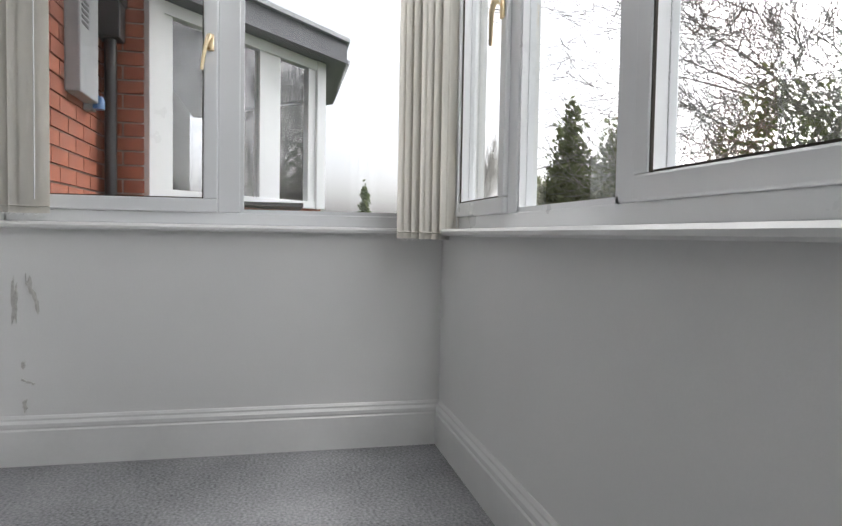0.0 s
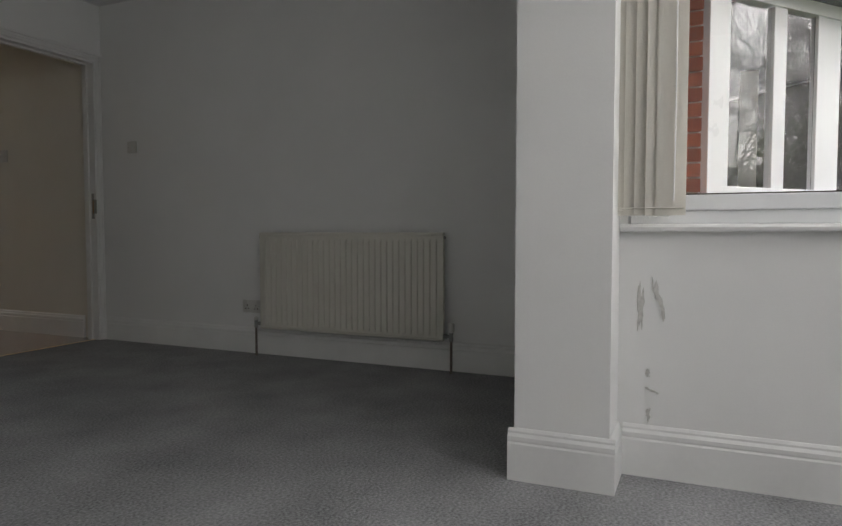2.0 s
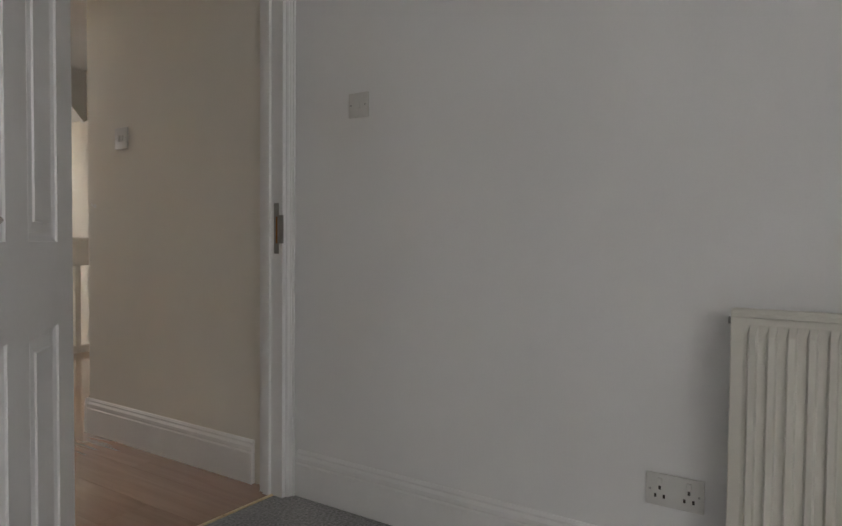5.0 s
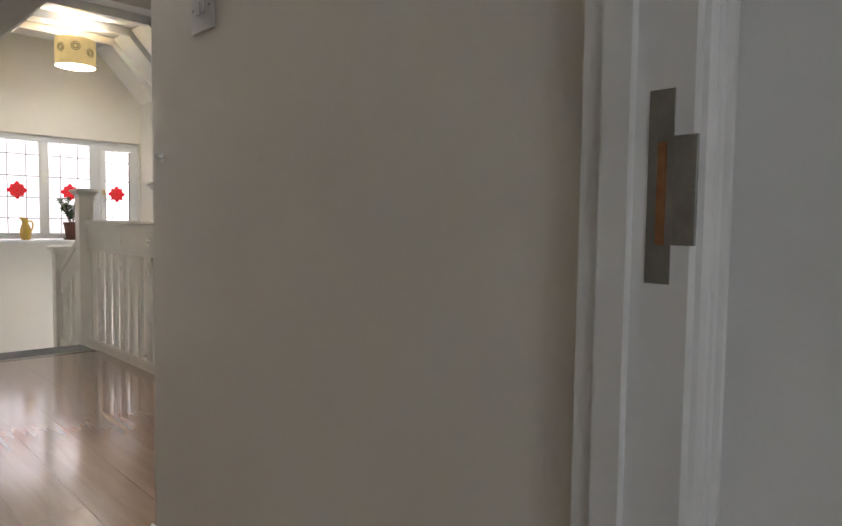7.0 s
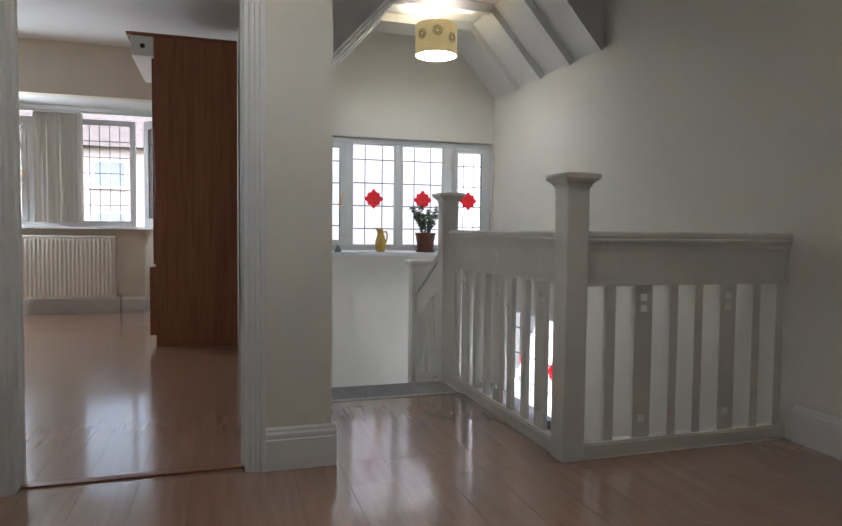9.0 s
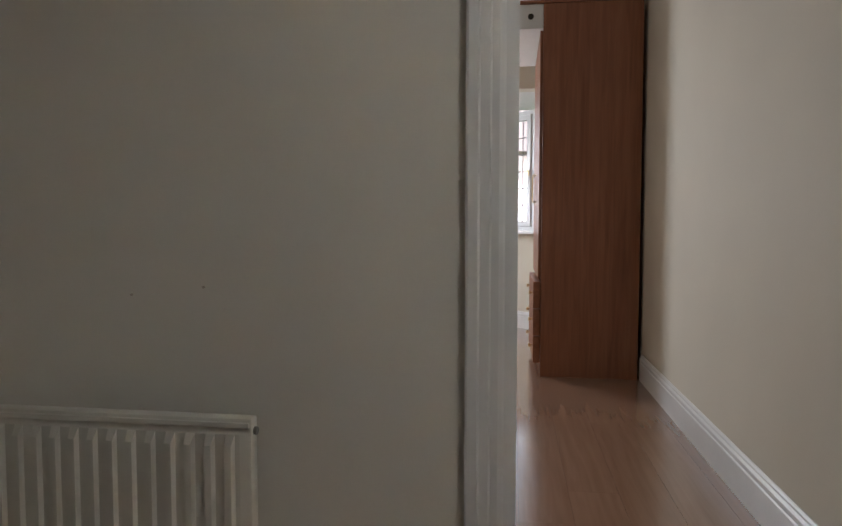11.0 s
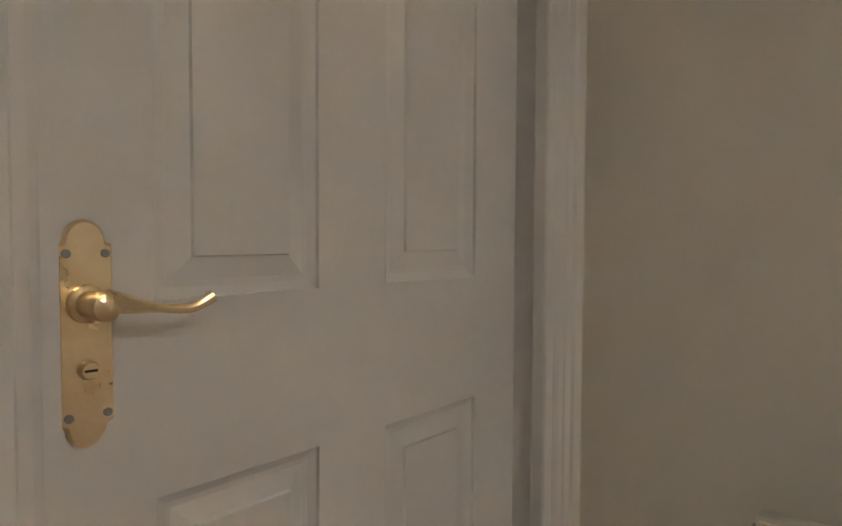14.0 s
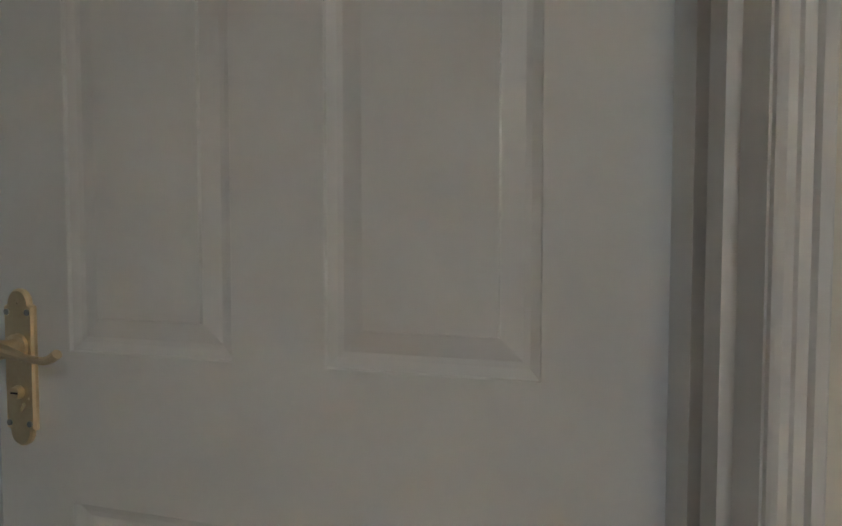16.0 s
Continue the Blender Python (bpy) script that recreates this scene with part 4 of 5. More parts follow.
def vane_bundle(name, label, m, count, spread, z0, z1, width=0.089):
    """A stack of vertical blind vanes drawn together, hanging from a headrail."""
    blind = empty(name, label, "vertical blind", m=m)
    part("headrail", boxes((-spread / 2 - 0.03, -0.02, z1, spread / 2 + 0.03, 0.02, z1 + 0.035), bevel=0.004), M_UPVC, blind)
    rnd = random.Random(name)
    for k in range(count):
        x = (k / max(count - 1, 1) - 0.5) * spread
        turn = rnd.uniform(4, 16)
        bm = bmesh.new()
        n = 6
        front, back = [], []
        for zz in (z0 + rnd.uniform(0, 0.012), z1):
            fr, bk = [], []
            for j in range(n + 1):
                uu = j / n - 0.5
                bow = 0.010 * (1 - (2 * uu) ** 2)
                a = radians(turn)
                px_, py_ = uu * width, bow
                fr.append(bm.verts.new((x + px_ * math.cos(a) - py_ * math.sin(a), px_ * math.sin(a) + py_ * math.cos(a), zz)))
                py_ -= 0.0012
                bk.append(bm.verts.new((x + px_ * math.cos(a) - py_ * math.sin(a), px_ * math.sin(a) + py_ * math.cos(a), zz)))
            front.append(fr)
            back.append(bk)
        for j in range(n):
            bm.faces.new((front[0][j], front[0][j + 1], front[1][j + 1], front[1][j]))
            bm.faces.new((back[0][j + 1], back[0][j], back[1][j], back[1][j + 1]))
            bm.faces.new((front[0][j], back[0][j], back[0][j + 1], front[0][j + 1]))
        vane = part("vane", bm, M_BLIND, blind, "", True)
        a = radians(turn)
        bm = bmesh.new()
        w2 = width / 2 - 0.004
        tube(bm, [(x - w2 * math.cos(a), -w2 * math.sin(a), z0 + 0.03), (x, 0.004, z0 + 0.03), (x + w2 * math.cos(a), w2 * math.sin(a), z0 + 0.03)], 0.0028, 5)
        part("bottom_weight", bm, M_BLIND, vane)
    bm = bmesh.new()
    chain = [(-spread / 2 + spread * k / 14, 0.03 + 0.01 * math.sin(k), z0 + 0.012 - 0.012 * abs(math.sin(k * 1.6))) for k in range(15)]
    tube(bm, chain, 0.0018, 5)
    tube(bm, [(spread / 2 + 0.01, -0.035, z1), (spread / 2 + 0.012, -0.038, z0 + 0.25), (spread / 2 + 0.010, -0.036, z0 + 0.05)], 0.0022, 5)
    part("bead_chain", bm, M_UPVC, blind)
    return blind


vane_bundle("vertical_blind", "cream fabric vertical blind drawn into the bay corner", pose(-1.40, -5.395, 0, 0, 0, -75), 7, 0.17, 0.80, 2.22, 0.10)
vane_bundle("vertical_blind", "cream fabric vertical blind stacked beside the pillar", pose(-1.335, -4.00, 0, 0, 0, -90), 5, 0.13, 0.865, 2.22)

# bare plaster scuffs where the pillar meets the bay wall
rnd = random.Random(5)
for k, (y, z, w, h) in enumerate(((-3.975, 0.56, 0.012, 0.17), (-4.03, 0.60, 0.010, 0.13), (-4.0, 0.35, 0.009, 0.03), (-4.015, 0.29, 0.011, 0.02), (-4.005, 0.21, 0.008, 0.06))):
    bm = bmesh.new()
    ring = []
    for j in range(22):
        a = 2 * math.pi * j / 22
        q = rnd.uniform(0.45, 1.25)
        ring.append((y + w * q * math.cos(a) + 0.02 * math.sin(a) * (k % 2), z + h / 2 * q * math.sin(a)))
    v0 = [bm.verts.new((-1.2622, a, b)) for a, b in ring]
    v1 = [bm.verts.new((-1.2675, y + (a - y) * 0.8, z + (b - z) * 0.8)) for a, b in ring]
    bm.faces.new(v1)
    for j in range(22):
        bm.faces.new((v0[j], v0[(j + 1) % 22], v1[(j + 1) % 22], v1[j]))
    tagged(part("plaster_scuff", bm, M_SCUFF), "torn paint patch of bare plaster on the bay wall", "wall damage", "torn paint patches")

# ---- landing things ----
switch_plate("light_switch", "white light switch on the hall wall", pose(-0.02, 1.10, 1.437, 0, 0, -90), "light switch", 2, w=0.10, h=0.10)
m_lr = Matrix.Translation((-2.40, YP, 0))
radiator("radiator", 0.66, 0.455, "small white fluted radiator beside the front bedroom door", m_lr, 13, floor=0.15)
for y, z, r in ((2.756, 1.188, 0.004), (2.834, 0.960, 0.003)):
    bm = bmesh.new()
    tube(bm, [(XW - 0.002, y, z), (XW + 0.002, y, z), (XW + 0.004, y + 0.001, z)], [r, r, r * 0.5], 9)
    tagged(part("nail_hole", bm, M_NAIL), "small dark filled nail hole in the wall", "nail hole", "nail holes")
for x, z in ((-2.073, 0.861), (-1.893, 0.881)):
    bm = bmesh.new()
    tube(bm, [(x, YP + 0.001, z), (x, YP - 0.003, z)], [0.004, 0.003], 8)
    tagged(part("nail_hole", bm, M_NAIL), "small dark nail hole above the radiator", "nail hole", "nail holes")


def newel(name, x, y, h, label, z0=0.0, w=0.105, cap=0.17):
    post = empty(name, label, "newel post", "newel posts", pose(x, y, z0))
    part("post", boxes((-w / 2, -w / 2, 0, w / 2, w / 2, h - 0.045), bevel=0.005), M_RAIL, post)
    bm = bmesh.new()
    prev = None
    for s, z in ((w / 2 + 0.004, h - 0.062), (w / 2 + 0.006, h - 0.05), (cap / 2 - 0.012, h - 0.034), (cap / 2, h - 0.024), (cap / 2, h - 0.008), (cap / 2 - 0.03, h), (0.006, h + 0.004)):
        ring = [bm.verts.new((sx * s, sy * s, z)) for sx, sy in ((-1, -1), (1, -1), (1, 1), (-1, 1))]
        if prev:
            for i in range(4):
                bm.faces.new((prev[i], prev[(i + 1) % 4], ring[(i + 1) % 4], ring[i]))
        else:
            bm.faces.new(ring[::-1])
        prev = ring
    bm.faces.new(prev)
    part("cap", bm, M_RAIL, post, "wide moulded newel cap")
    return post


newel("newel_post", 0.955, 3.70, 1.222, "cream painted square newel post with a wide moulded cap")
newel("newel_post", 0.93, 5.19, 1.222, "cream painted square newel post with a wide moulded cap")
newel("newel_post", 0.93, 5.86, 1.30, "cream painted newel post on the half landing", z0=-0.54)


def holed_slat(bm, a0, a1, b0, b1, z0, z1, along, holes):
    """A flat slat a0..a1 wide with square cut-outs at the heights given."""
    def bx(aa, ab, za, zb):
        if along == "x":
            box(bm, aa, b0, za, ab, b1, zb)
        else:
            box(bm, b0, aa, za, b1, ab, zb)
    h = 0.016
    c = (a0 + a1) / 2
    cuts = sorted(holes)
    bx(a0, c - h, z0, z1)
    bx(c + h, a1, z0, z1)
    last = z0
    for zc in cuts:
        bx(c - h, c + h, last, zc - h)
        last = zc + h
    bx(c - h, c + h, last, z1)


HAND = ((-0.034, 0), (-0.034, 0.012), (-0.028, 0.018), (-0.034, 0.026), (-0.034, 0.040), (-0.026, 0.048), (0.026, 0.048), (0.034, 0.040), (0.034, 0.026), (0.028, 0.018), (0.034, 0.012), (0.034, 0))


def balustrade(name, along, c, a0, a1, wide, narrow, label, motif=()):
    bal = empty(name, label, "balustrade")
    bm = bmesh.new()
    p0, p1, side = ((a0, c, 0.932), (a1, c, 0.932), (0, 1, 0)) if along == "x" else ((c, a0, 0.932), (c, a1, 0.932), (1, 0, 0))
    sweep(bm, HAND, p0, p1, side)
    part("handrail", bm, M_RAIL, bal)

    def slab(bs, nm, lab=""):
        bmq = bmesh.new()
        for aa, ab, t, za, zb in bs:
            if along == "x":
                box(bmq, aa, c - t, za, ab, c + t, zb)
            else:
                box(bmq, c - t, aa, za, c + t, ab, zb)
        return part(nm, bmq, M_RAIL, bal, lab)

    slab([(a0, a1, 0.014, 0.752, 0.905)], "frieze_board")
    slab([(a0, a1, 0.020, 0.742, 0.752)], "lower_moulding")
    slab([(a0, a1, 0.024, 0.905, 0.932)], "upper_moulding")
    slab([(a0, a1, 0.030, 0.0, 0.055), (a0, a1, 0.022, 0.055, 0.064)], "bottom_rail")
    for w in wide:
        bmq = bmesh.new()
        holed_slat(bmq, w - 0.045, w + 0.045, c - 0.011, c + 0.011, 0.064, 0.742, along, (0.150, 0.640, 0.688))
        part("wide_slat", bmq, M_RAIL, bal, "flat slat with square cut-outs")
    for n_ in narrow:
        slab([(n_ - 0.022, n_ + 0.022, 0.013, 0.064, 0.742)], "baluster")
    for a in motif:
        for dz, da in ((0.012, -0.016), (0.012, 0.016), (-0.018, 0.0)):
            bmq = bmesh.new()
            ring = [(da, dz + 0.013), (da + 0.013, dz), (da, dz - 0.013), (da - 0.013, dz)]
            lo = [bmq.verts.new((c - 0.0141, a + p, 0.835 + q)) for p, q in ring]
            hi = [bmq.verts.new((c - 0.019, a + p * 0.7, 0.835 + dz + (q - dz) * 0.7)) for p, q in ring]
            bmq.faces.new(hi)
            for i in range(4):
                bmq.faces.new((lo[i], lo[(i + 1) % 4], hi[(i + 1) % 4], hi[i]))
            part("carved_diamond", bmq, M_RAIL, bal)
    return bal


balustrade("balustrade", "x", 3.70, 1.0075, 2.118, (1.317, 1.775), (1.15, 1.475, 1.61, 1.937, 2.075), "cream painted balustrade with flat slats across the stairwell")
balustrade("balustrade", "y", 0.95, 3.7525, 5.137, (3.935, 4.42, 4.90), (4.10, 4.26, 4.575, 4.73, 5.06), "cream painted balustrade with carved frieze beside the stair head", (3.935, 4.42, 4.90))
# sloping stair rail down to the half landing
stair_rail = empty("stair_balustrade", "cream sloping stair balustrade down to the half landing", "balustrade")
bm = bmesh.new()
ya, yb, za, zb = 5.245, 5.805, 0.86, 0.56
for (dz0, dz1, t) in ((-0.05, 0.0, 0.03), (-0.22, -0.05, 0.014), (-0.80, -0.72, 0.02)):
    v = []
    for x in (0.93 - t, 0.93 + t):
        for y, z in ((ya, za + dz0), (yb, zb + dz0), (yb, zb + dz1), (ya, za + dz1)):
            v.append(bm.verts.new((x, y, z)))
    for q in ((0, 1, 2, 3), (7, 6, 5, 4), (0, 4, 5, 1), (1, 5, 6, 2), (2, 6, 7, 3), (3, 7, 4, 0)):
        bm.faces.new([v[i] for i in q])
part("sloping_rail", bm, M_RAIL, stair_rail)
for y in (5.31, 5.41, 5.52, 5.63, 5.74):
    k = (y - ya) / (yb - ya)
    zt = za + (zb - za) * k
    part("baluster", boxes((0.917, y - 0.022, zt - 0.76, 0.943, y + 0.022, zt - 0.19)), M_RAIL, stair_rail)

# stairs
structure("stair_nosing_carpet", boxes((-0.03, 4.885, -0.18, 0.90, 5.19, 0.003), bevel=0.008), M_CARPET, "grey carpet strip at the head of the stairs", "stair carpet")
structure("trim_stair_head", boxes((-0.03, 4.862, -0.01, 0.90, 4.892, 0.006), bevel=0.002), M_STEEL, "metal threshold strip at the stair head", "threshold strip")
for k in range(3):
    y0 = 5.19 + 0.22 * k
    tagged(part("stair_step", boxes((-0.028, y0, -3.0 if k == 2 else -0.18 * (k + 2) - 0.2, 0.90, 5.19 + 0.22 * (k + 1) if k < 2 else 7.198, -0.18 * (k + 1)), bevel=0.01), M_CARPET), "grey carpeted stair step", "stair step", "stair steps")
structure("floor_half_landing", boxes((0.90, 5.85, -0.8, 2.118, 7.198, -0.545)), M_CARPET, "grey carpeted half landing below the stair window", "carpet floor")
for k in range(9):
    tagged(part("stair_step", boxes((1.0, 5.85 - 0.24 * (k + 1), -3.0, 2.118, 5.85 - 0.24 * k, -0.545 - 0.19 * (k + 1)), bevel=0.01), M_CARPET), "grey carpeted stair step", "stair step", "stair steps")
structure("wall_stair_spine", boxes((0.905, 3.72, -3.0, 0.985, 5.84, -0.035)), M_WALL_L, "cream wall below the stair balustrade", "wall")
structure("wall_stair_front", boxes((0.985, 3.66, -3.0, 2.12, 3.74, -0.035)), M_WALL_L, "cream wall below the landing edge", "wall")

# drum ceiling lamps
def drum_lamp(x, y, z, top):
    lamp = empty("ceiling_lamp", "cream drum ceiling lamp with brown ring motifs, lit", "ceiling lamp", m=pose(x, y, z))
    R = 0.168
    bm = bmesh.new()
    lathe(bm, [(R, 0), (R, 0.245), (R - 0.003, 0.245), (R - 0.003, 0.0)], 48)
    for f in [f for f in bm.faces if len(f.verts) > 4]:
        bm.faces.remove(f)
    a, b = [v for v in bm.verts if v.co.z < 0.001 and abs(v.co.xy.length - R) < 1e-4], [v for v in bm.verts if v.co.z < 0.001 and v.co.xy.length < R - 0.002]
    for k in range(48):
        bm.faces.new((a[k], a[(k + 1) % 48], b[(k + 1) % 48], b[k]))
    part("shade", bm, M_SHADE, lamp, "cream fabric drum shade", True)
    bm = bmesh.new()
    lathe(bm, [(R - 0.006, 0.006), (R - 0.006, 0.012)], 48)
    part("diffuser", bm, M_BULB, lamp, "glowing white lamp diffuser")
    bm = bmesh.new()
    tube(bm, [(0, 0, 0.20), (0, 0, top)], 0.012, 10)
    lathe(bm, [(0.05, top - 0.02), (0.05, top)], 20)
    part("ceiling_rose", bm, M_SWITCH, lamp, "", True)
    for ang in (-150, -105, -60, 20, 100):
        bm = bmesh.new()
        c0 = radians(ang)
        zc = 0.10 + 0.06 * math.sin(ang)
        for rr in (0.036, 0.020):
            ring = []
            for k in range(21):
                t = 2 * math.pi * k / 20
                th = c0 + rr * math.cos(t) / R
                ring.append(((R + 0.0015) * math.cos(th), (R + 0.0015) * math.sin(th), zc + rr * math.sin(t)))
            tube(bm, ring, 0.0035 if rr > 0.03 else 0.005, 5)
        part("ring_motif", bm, M_MOTIF, lamp)
    return lamp


drum_lamp(1.193, 6.27, 2.385, 0.434)
# unseen landing lamp; its drum design is copied from the stair lamp
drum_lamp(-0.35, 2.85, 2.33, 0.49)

# things on the stair window board
jug = empty("jug", "yellow glazed fish-shaped jug on the window board", "jug", m=pose(0.955, 7.14, 0.775, 0, 0, 20))
bm = bmesh.new()
lathe(bm, [(0.030, 0), (0.040, 0.01), (0.050, 0.05), (0.052, 0.09), (0.042, 0.13), (0.030, 0.165), (0.030, 0.19), (0.040, 0.215), (0.036, 0.215), (0.026, 0.19), (0.024, 0.05)], 24)
for v in bm.verts:
    if v.co.z > 0.18:
        v.co.x -= 0.02 * (v.co.z - 0.18) / 0.035
        if v.co.x < -0.03:
            v.co.z += 0.012
part("body", bm, M_JUG, jug, "", True)
bm = bmesh.new()
tube(bm, [(0.030, 0, 0.185), (0.055, 0, 0.195), (0.075, 0, 0.17), (0.074, 0, 0.13), (0.060, 0, 0.095), (0.044, 0, 0.075)], [0.008, 0.009, 0.009, 0.008, 0.009, 0.007], 8)
part("handle", bm, M_JUG, jug, "", True)
plant = empty("potted_plant", "leafy green jade plant in a brown plastic pot", "plant", m=pose(1.395, 7.14, 0.775))
bm = bmesh.new()
lathe(bm, [(0.070, 0.012), (0.094, 0.16), (0.098, 0.16), (0.100, 0.185), (0.092, 0.185), (0.086, 0.15)], 28)
part("pot", bm, M_TERRA, plant, "", True)
bm = bmesh.new()
lathe(bm, [(0.085, 0), (0.098, 0.016), (0.094, 0.018), (0.08, 0.006)], 28)
part("saucer", bm, M_TERRA, plant, "", True)
bm = bmesh.new()
lathe(bm, [(0.086, 0.150), (0.086, 0.165), (0.04, 0.172)], 20)
part("soil", bm, M_SOIL, plant)
rnd = random.Random(11)
bm_s, bm_l = bmesh.new(), bmesh.new()
for k in range(17):
    a = rnd.uniform(0, 6.28)
    lean = rnd.uniform(0.04, 0.19)
    h = rnd.uniform(0.16, 0.30)
    pts = [(0.03 * math.cos(a), 0.02 * math.sin(a), 0.16), (0.4 * lean * math.cos(a) + 0.02 * math.cos(a), 0.3 * lean * math.sin(a), 0.16 + h * 0.5), (lean * math.cos(a), 0.7 * lean * math.sin(a), 0.16 + h)]
    tube(bm_s, pts, [0.007, 0.005, 0.003], 6)
    for j in range(15):
        q = rnd.uniform(0.3, 1.05)
        c = Vector(pts[1]).lerp(Vector(pts[2]), max(0, q * 2 - 1)) if q > 0.5 else Vector(pts[0]).lerp(Vector(pts[1]), q * 2)
        d = Vector((rnd.uniform(-1, 1), rnd.uniform(-1, 1), rnd.uniform(-0.3, 0.9))).normalized()
        w = d.orthogonal().normalized()
        L, W = rnd.uniform(0.040, 0.062), rnd.uniform(0.011, 0.017)
        v = [bm_l.verts.new(p) for p in (c, c + d * L * 0.45 + w * W, c + d * L, c + d * L * 0.45 - w * W, c + d * L * 0.5 + d.cross(w) * 0.006)]
        for q4 in ((0, 1, 4), (1, 2, 4), (2, 3, 4), (3, 0, 4), (0, 3, 2, 1)):
            bm_l.faces.new([v[i] for i in q4])
part("stem", bm_s, M_BARK, plant)
part("foliage", bm_l, M_JADE, plant)
for x, s in ((0.32, 1.0), (0.43, 0.8), (0.55, 1.1)):
    bm = bmesh.new()
    lathe(bm, [(0.028 * s, 0), (0.030 * s, 0.012 * s), (0.018 * s, 0.035 * s), (0.003, 0.062 * s)], 7)
    o = tagged(part("ornament", bm, M_SLATE), "small grey cone ornament on the window board", "ornament", "cone ornaments")
    o.location = (x, 7.13, 0.775)

# ---- front room things ----
ward = empty("wardrobe", "tall cherry-veneer wardrobe with drawers and a lit canopy", "wardrobe", m=pose(0, 0, 0))
part("side_panel", boxes((-0.985, 6.94, 0.0, -0.338, 6.962, 2.52), bevel=0.002), M_WARDROBE, ward)
part("side_panel", boxes((-0.985, 7.95, 0.0, -0.338, 7.972, 2.52), bevel=0.002), M_WARDROBE, ward)
part("back_panel", boxes((-0.346, 6.962, 0.02, -0.338, 7.95, 2.5)), M_WARDROBE, ward)
part("plinth", boxes((-0.97, 6.962, 0.0, -0.95, 7.95, 0.08)), M_WARDROBE, ward)
part("canopy_top", boxes((-1.19, 6.935, 2.522, -0.338, 7.98, 2.544), bevel=0.003), M_WARDROBE, ward)
can = part("canopy_box", boxes((-1.155, 6.95, 2.36, -0.986, 7.96, 2.521), bevel=0.003), M_TRIM, ward, "white canopy box with a round downlight hole")
bm = bmesh.new()
tube(bm, [(-1.07, 6.951, 2.44), (-1.07, 6.947, 2.44)], [0.02, 0.02], 16)
part("light_hole", bm, M_DARK, can)
for k in range(3):
    z0 = 0.09 + 0.19 * k
    dr = part("drawer_front", boxes((-1.035, 6.966, z0, -0.987, 7.945, z0 + 0.184), bevel=0.003), M_DRAWER, ward)
    for y in (7.16, 7.75):
        bm = bmesh.new()
        lathe(bm, [(0.006, 0), (0.008, 0.012), (0.015, 0.02), (0.012, 0.028)], 12)
        bmesh.ops.rotate(bm, verts=bm.verts[:], cent=(0, 0, 0), matrix=Matrix.Rotation(radians(-90), 3, "Y"))
        bmesh.ops.translate(bm, verts=bm.verts[:], vec=(-1.035, y, z0 + 0.09))
        part("knob", bm, M_BRASS, dr, "small brass knob", True)
for y0, y1, hy in ((6.966, 7.452, 7.40), (7.458, 7.945, 7.51)):
    d = part("door", boxes((-1.005, y0, 0.68, -0.987, y1, 2.35), bevel=0.003), M_WARDROBE, ward)
    bm = bmesh.new()
    tube(bm, [(-1.006, hy, 1.22), (-1.03, hy, 1.22), (-1.032, hy, 1.26), (-1.032, hy, 1.38), (-1.03, hy, 1.42), (-1.006, hy, 1.42)], 0.005, 8)
    part("handle", bm, M_BRASS, d, "", True)
m_cr = Matrix.Translation((-2.76, 9.27, 0))
radiator("radiator", 1.15, 0.70, "white fluted panel radiator under the front bay window", m_cr, 26, wall_gap=0.05, floor=0.185, valve_near=False)
vane_bundle("vertical_blind", "cream fabric vertical blind gathered between the front bay lights", pose(-2.19, 9.29, 0, 0, 0, 0), 10, 0.40, 1.02, 2.24, 0.09)
tagged(part("curtain_track", boxes((-3.0, 9.20, 2.26, -1.42, 9.23, 2.30), bevel=0.003), M_UPVC), "thin white blind track along the front bay ceiling", "blind track")

# back room behind the ajar door: plain closing walls
structure("wall_back_room", boxes((-4.6, 0.9, -0.03, -4.5, 3.2, 2.5)), M_WALL_A, "plain white far wall behind the ajar door", "wall")
structure("wall_back_room_south", boxes((-4.5, 0.8, -0.03, -2.885, 0.9, 2.5)), M_WALL_A, "plain white side wall behind the ajar door", "wall")
bm = pierced(bmesh.new(), "x", 3.2, 3.3, -4.5, -2.885, -0.03, 2.5, [(-4.3, -3.3, 0.9, 2.1)])
structure("wall_back_room_north", bm, M_WALL_A, "plain white side wall behind the ajar door", "wall")
structure("floor_back_room", boxes((-4.6, 0.8, -0.06, -2.885, 3.3, -0.03)), M_CARPET, "grey carpet behind the ajar door", "carpet floor")
structure("ceiling_back_room", boxes((-4.6, 0.8, 2.5, -2.885, 3.3, 2.6)), M_CEIL, "plain white ceiling behind the ajar door", "ceiling")

# ---- outside ----
GROUND = -3.0
structure("ground", boxes((-400, -400, GROUND - 0.5, 400, 400, GROUND)), M_GRASS, "winter lawn running to the horizon", "ground")
structure("road", boxes((-60, 14.0, GROUND, 60, 20.0, GROUND + 0.02)), M_PAVE, "grey asphalt street before the house", "road")

# neighbouring bay of the same house
house = empty("house_wing", "red brick wing with a white bay and dark roof", "house")
P0, P1, P2, P3 = Vector((0.0, -4.15)), Vector((1.16, -5.16)), Vector((2.5, -5.16)), Vector((3.6, -4.15))
ZB, ZT = 1.0, 2.07
bm = bmesh.new()
prism(bm, [(-1.08, -3.907), (-1.08, -3.93), (0.012, -3.93), (0.012, -4.15), (0.2, -4.15), (0.2, -3.907)], GROUND, 2.9)
wall_f = part("wall", bm, M_MORTAR, house, "red brick facade")
bm = bmesh.new()
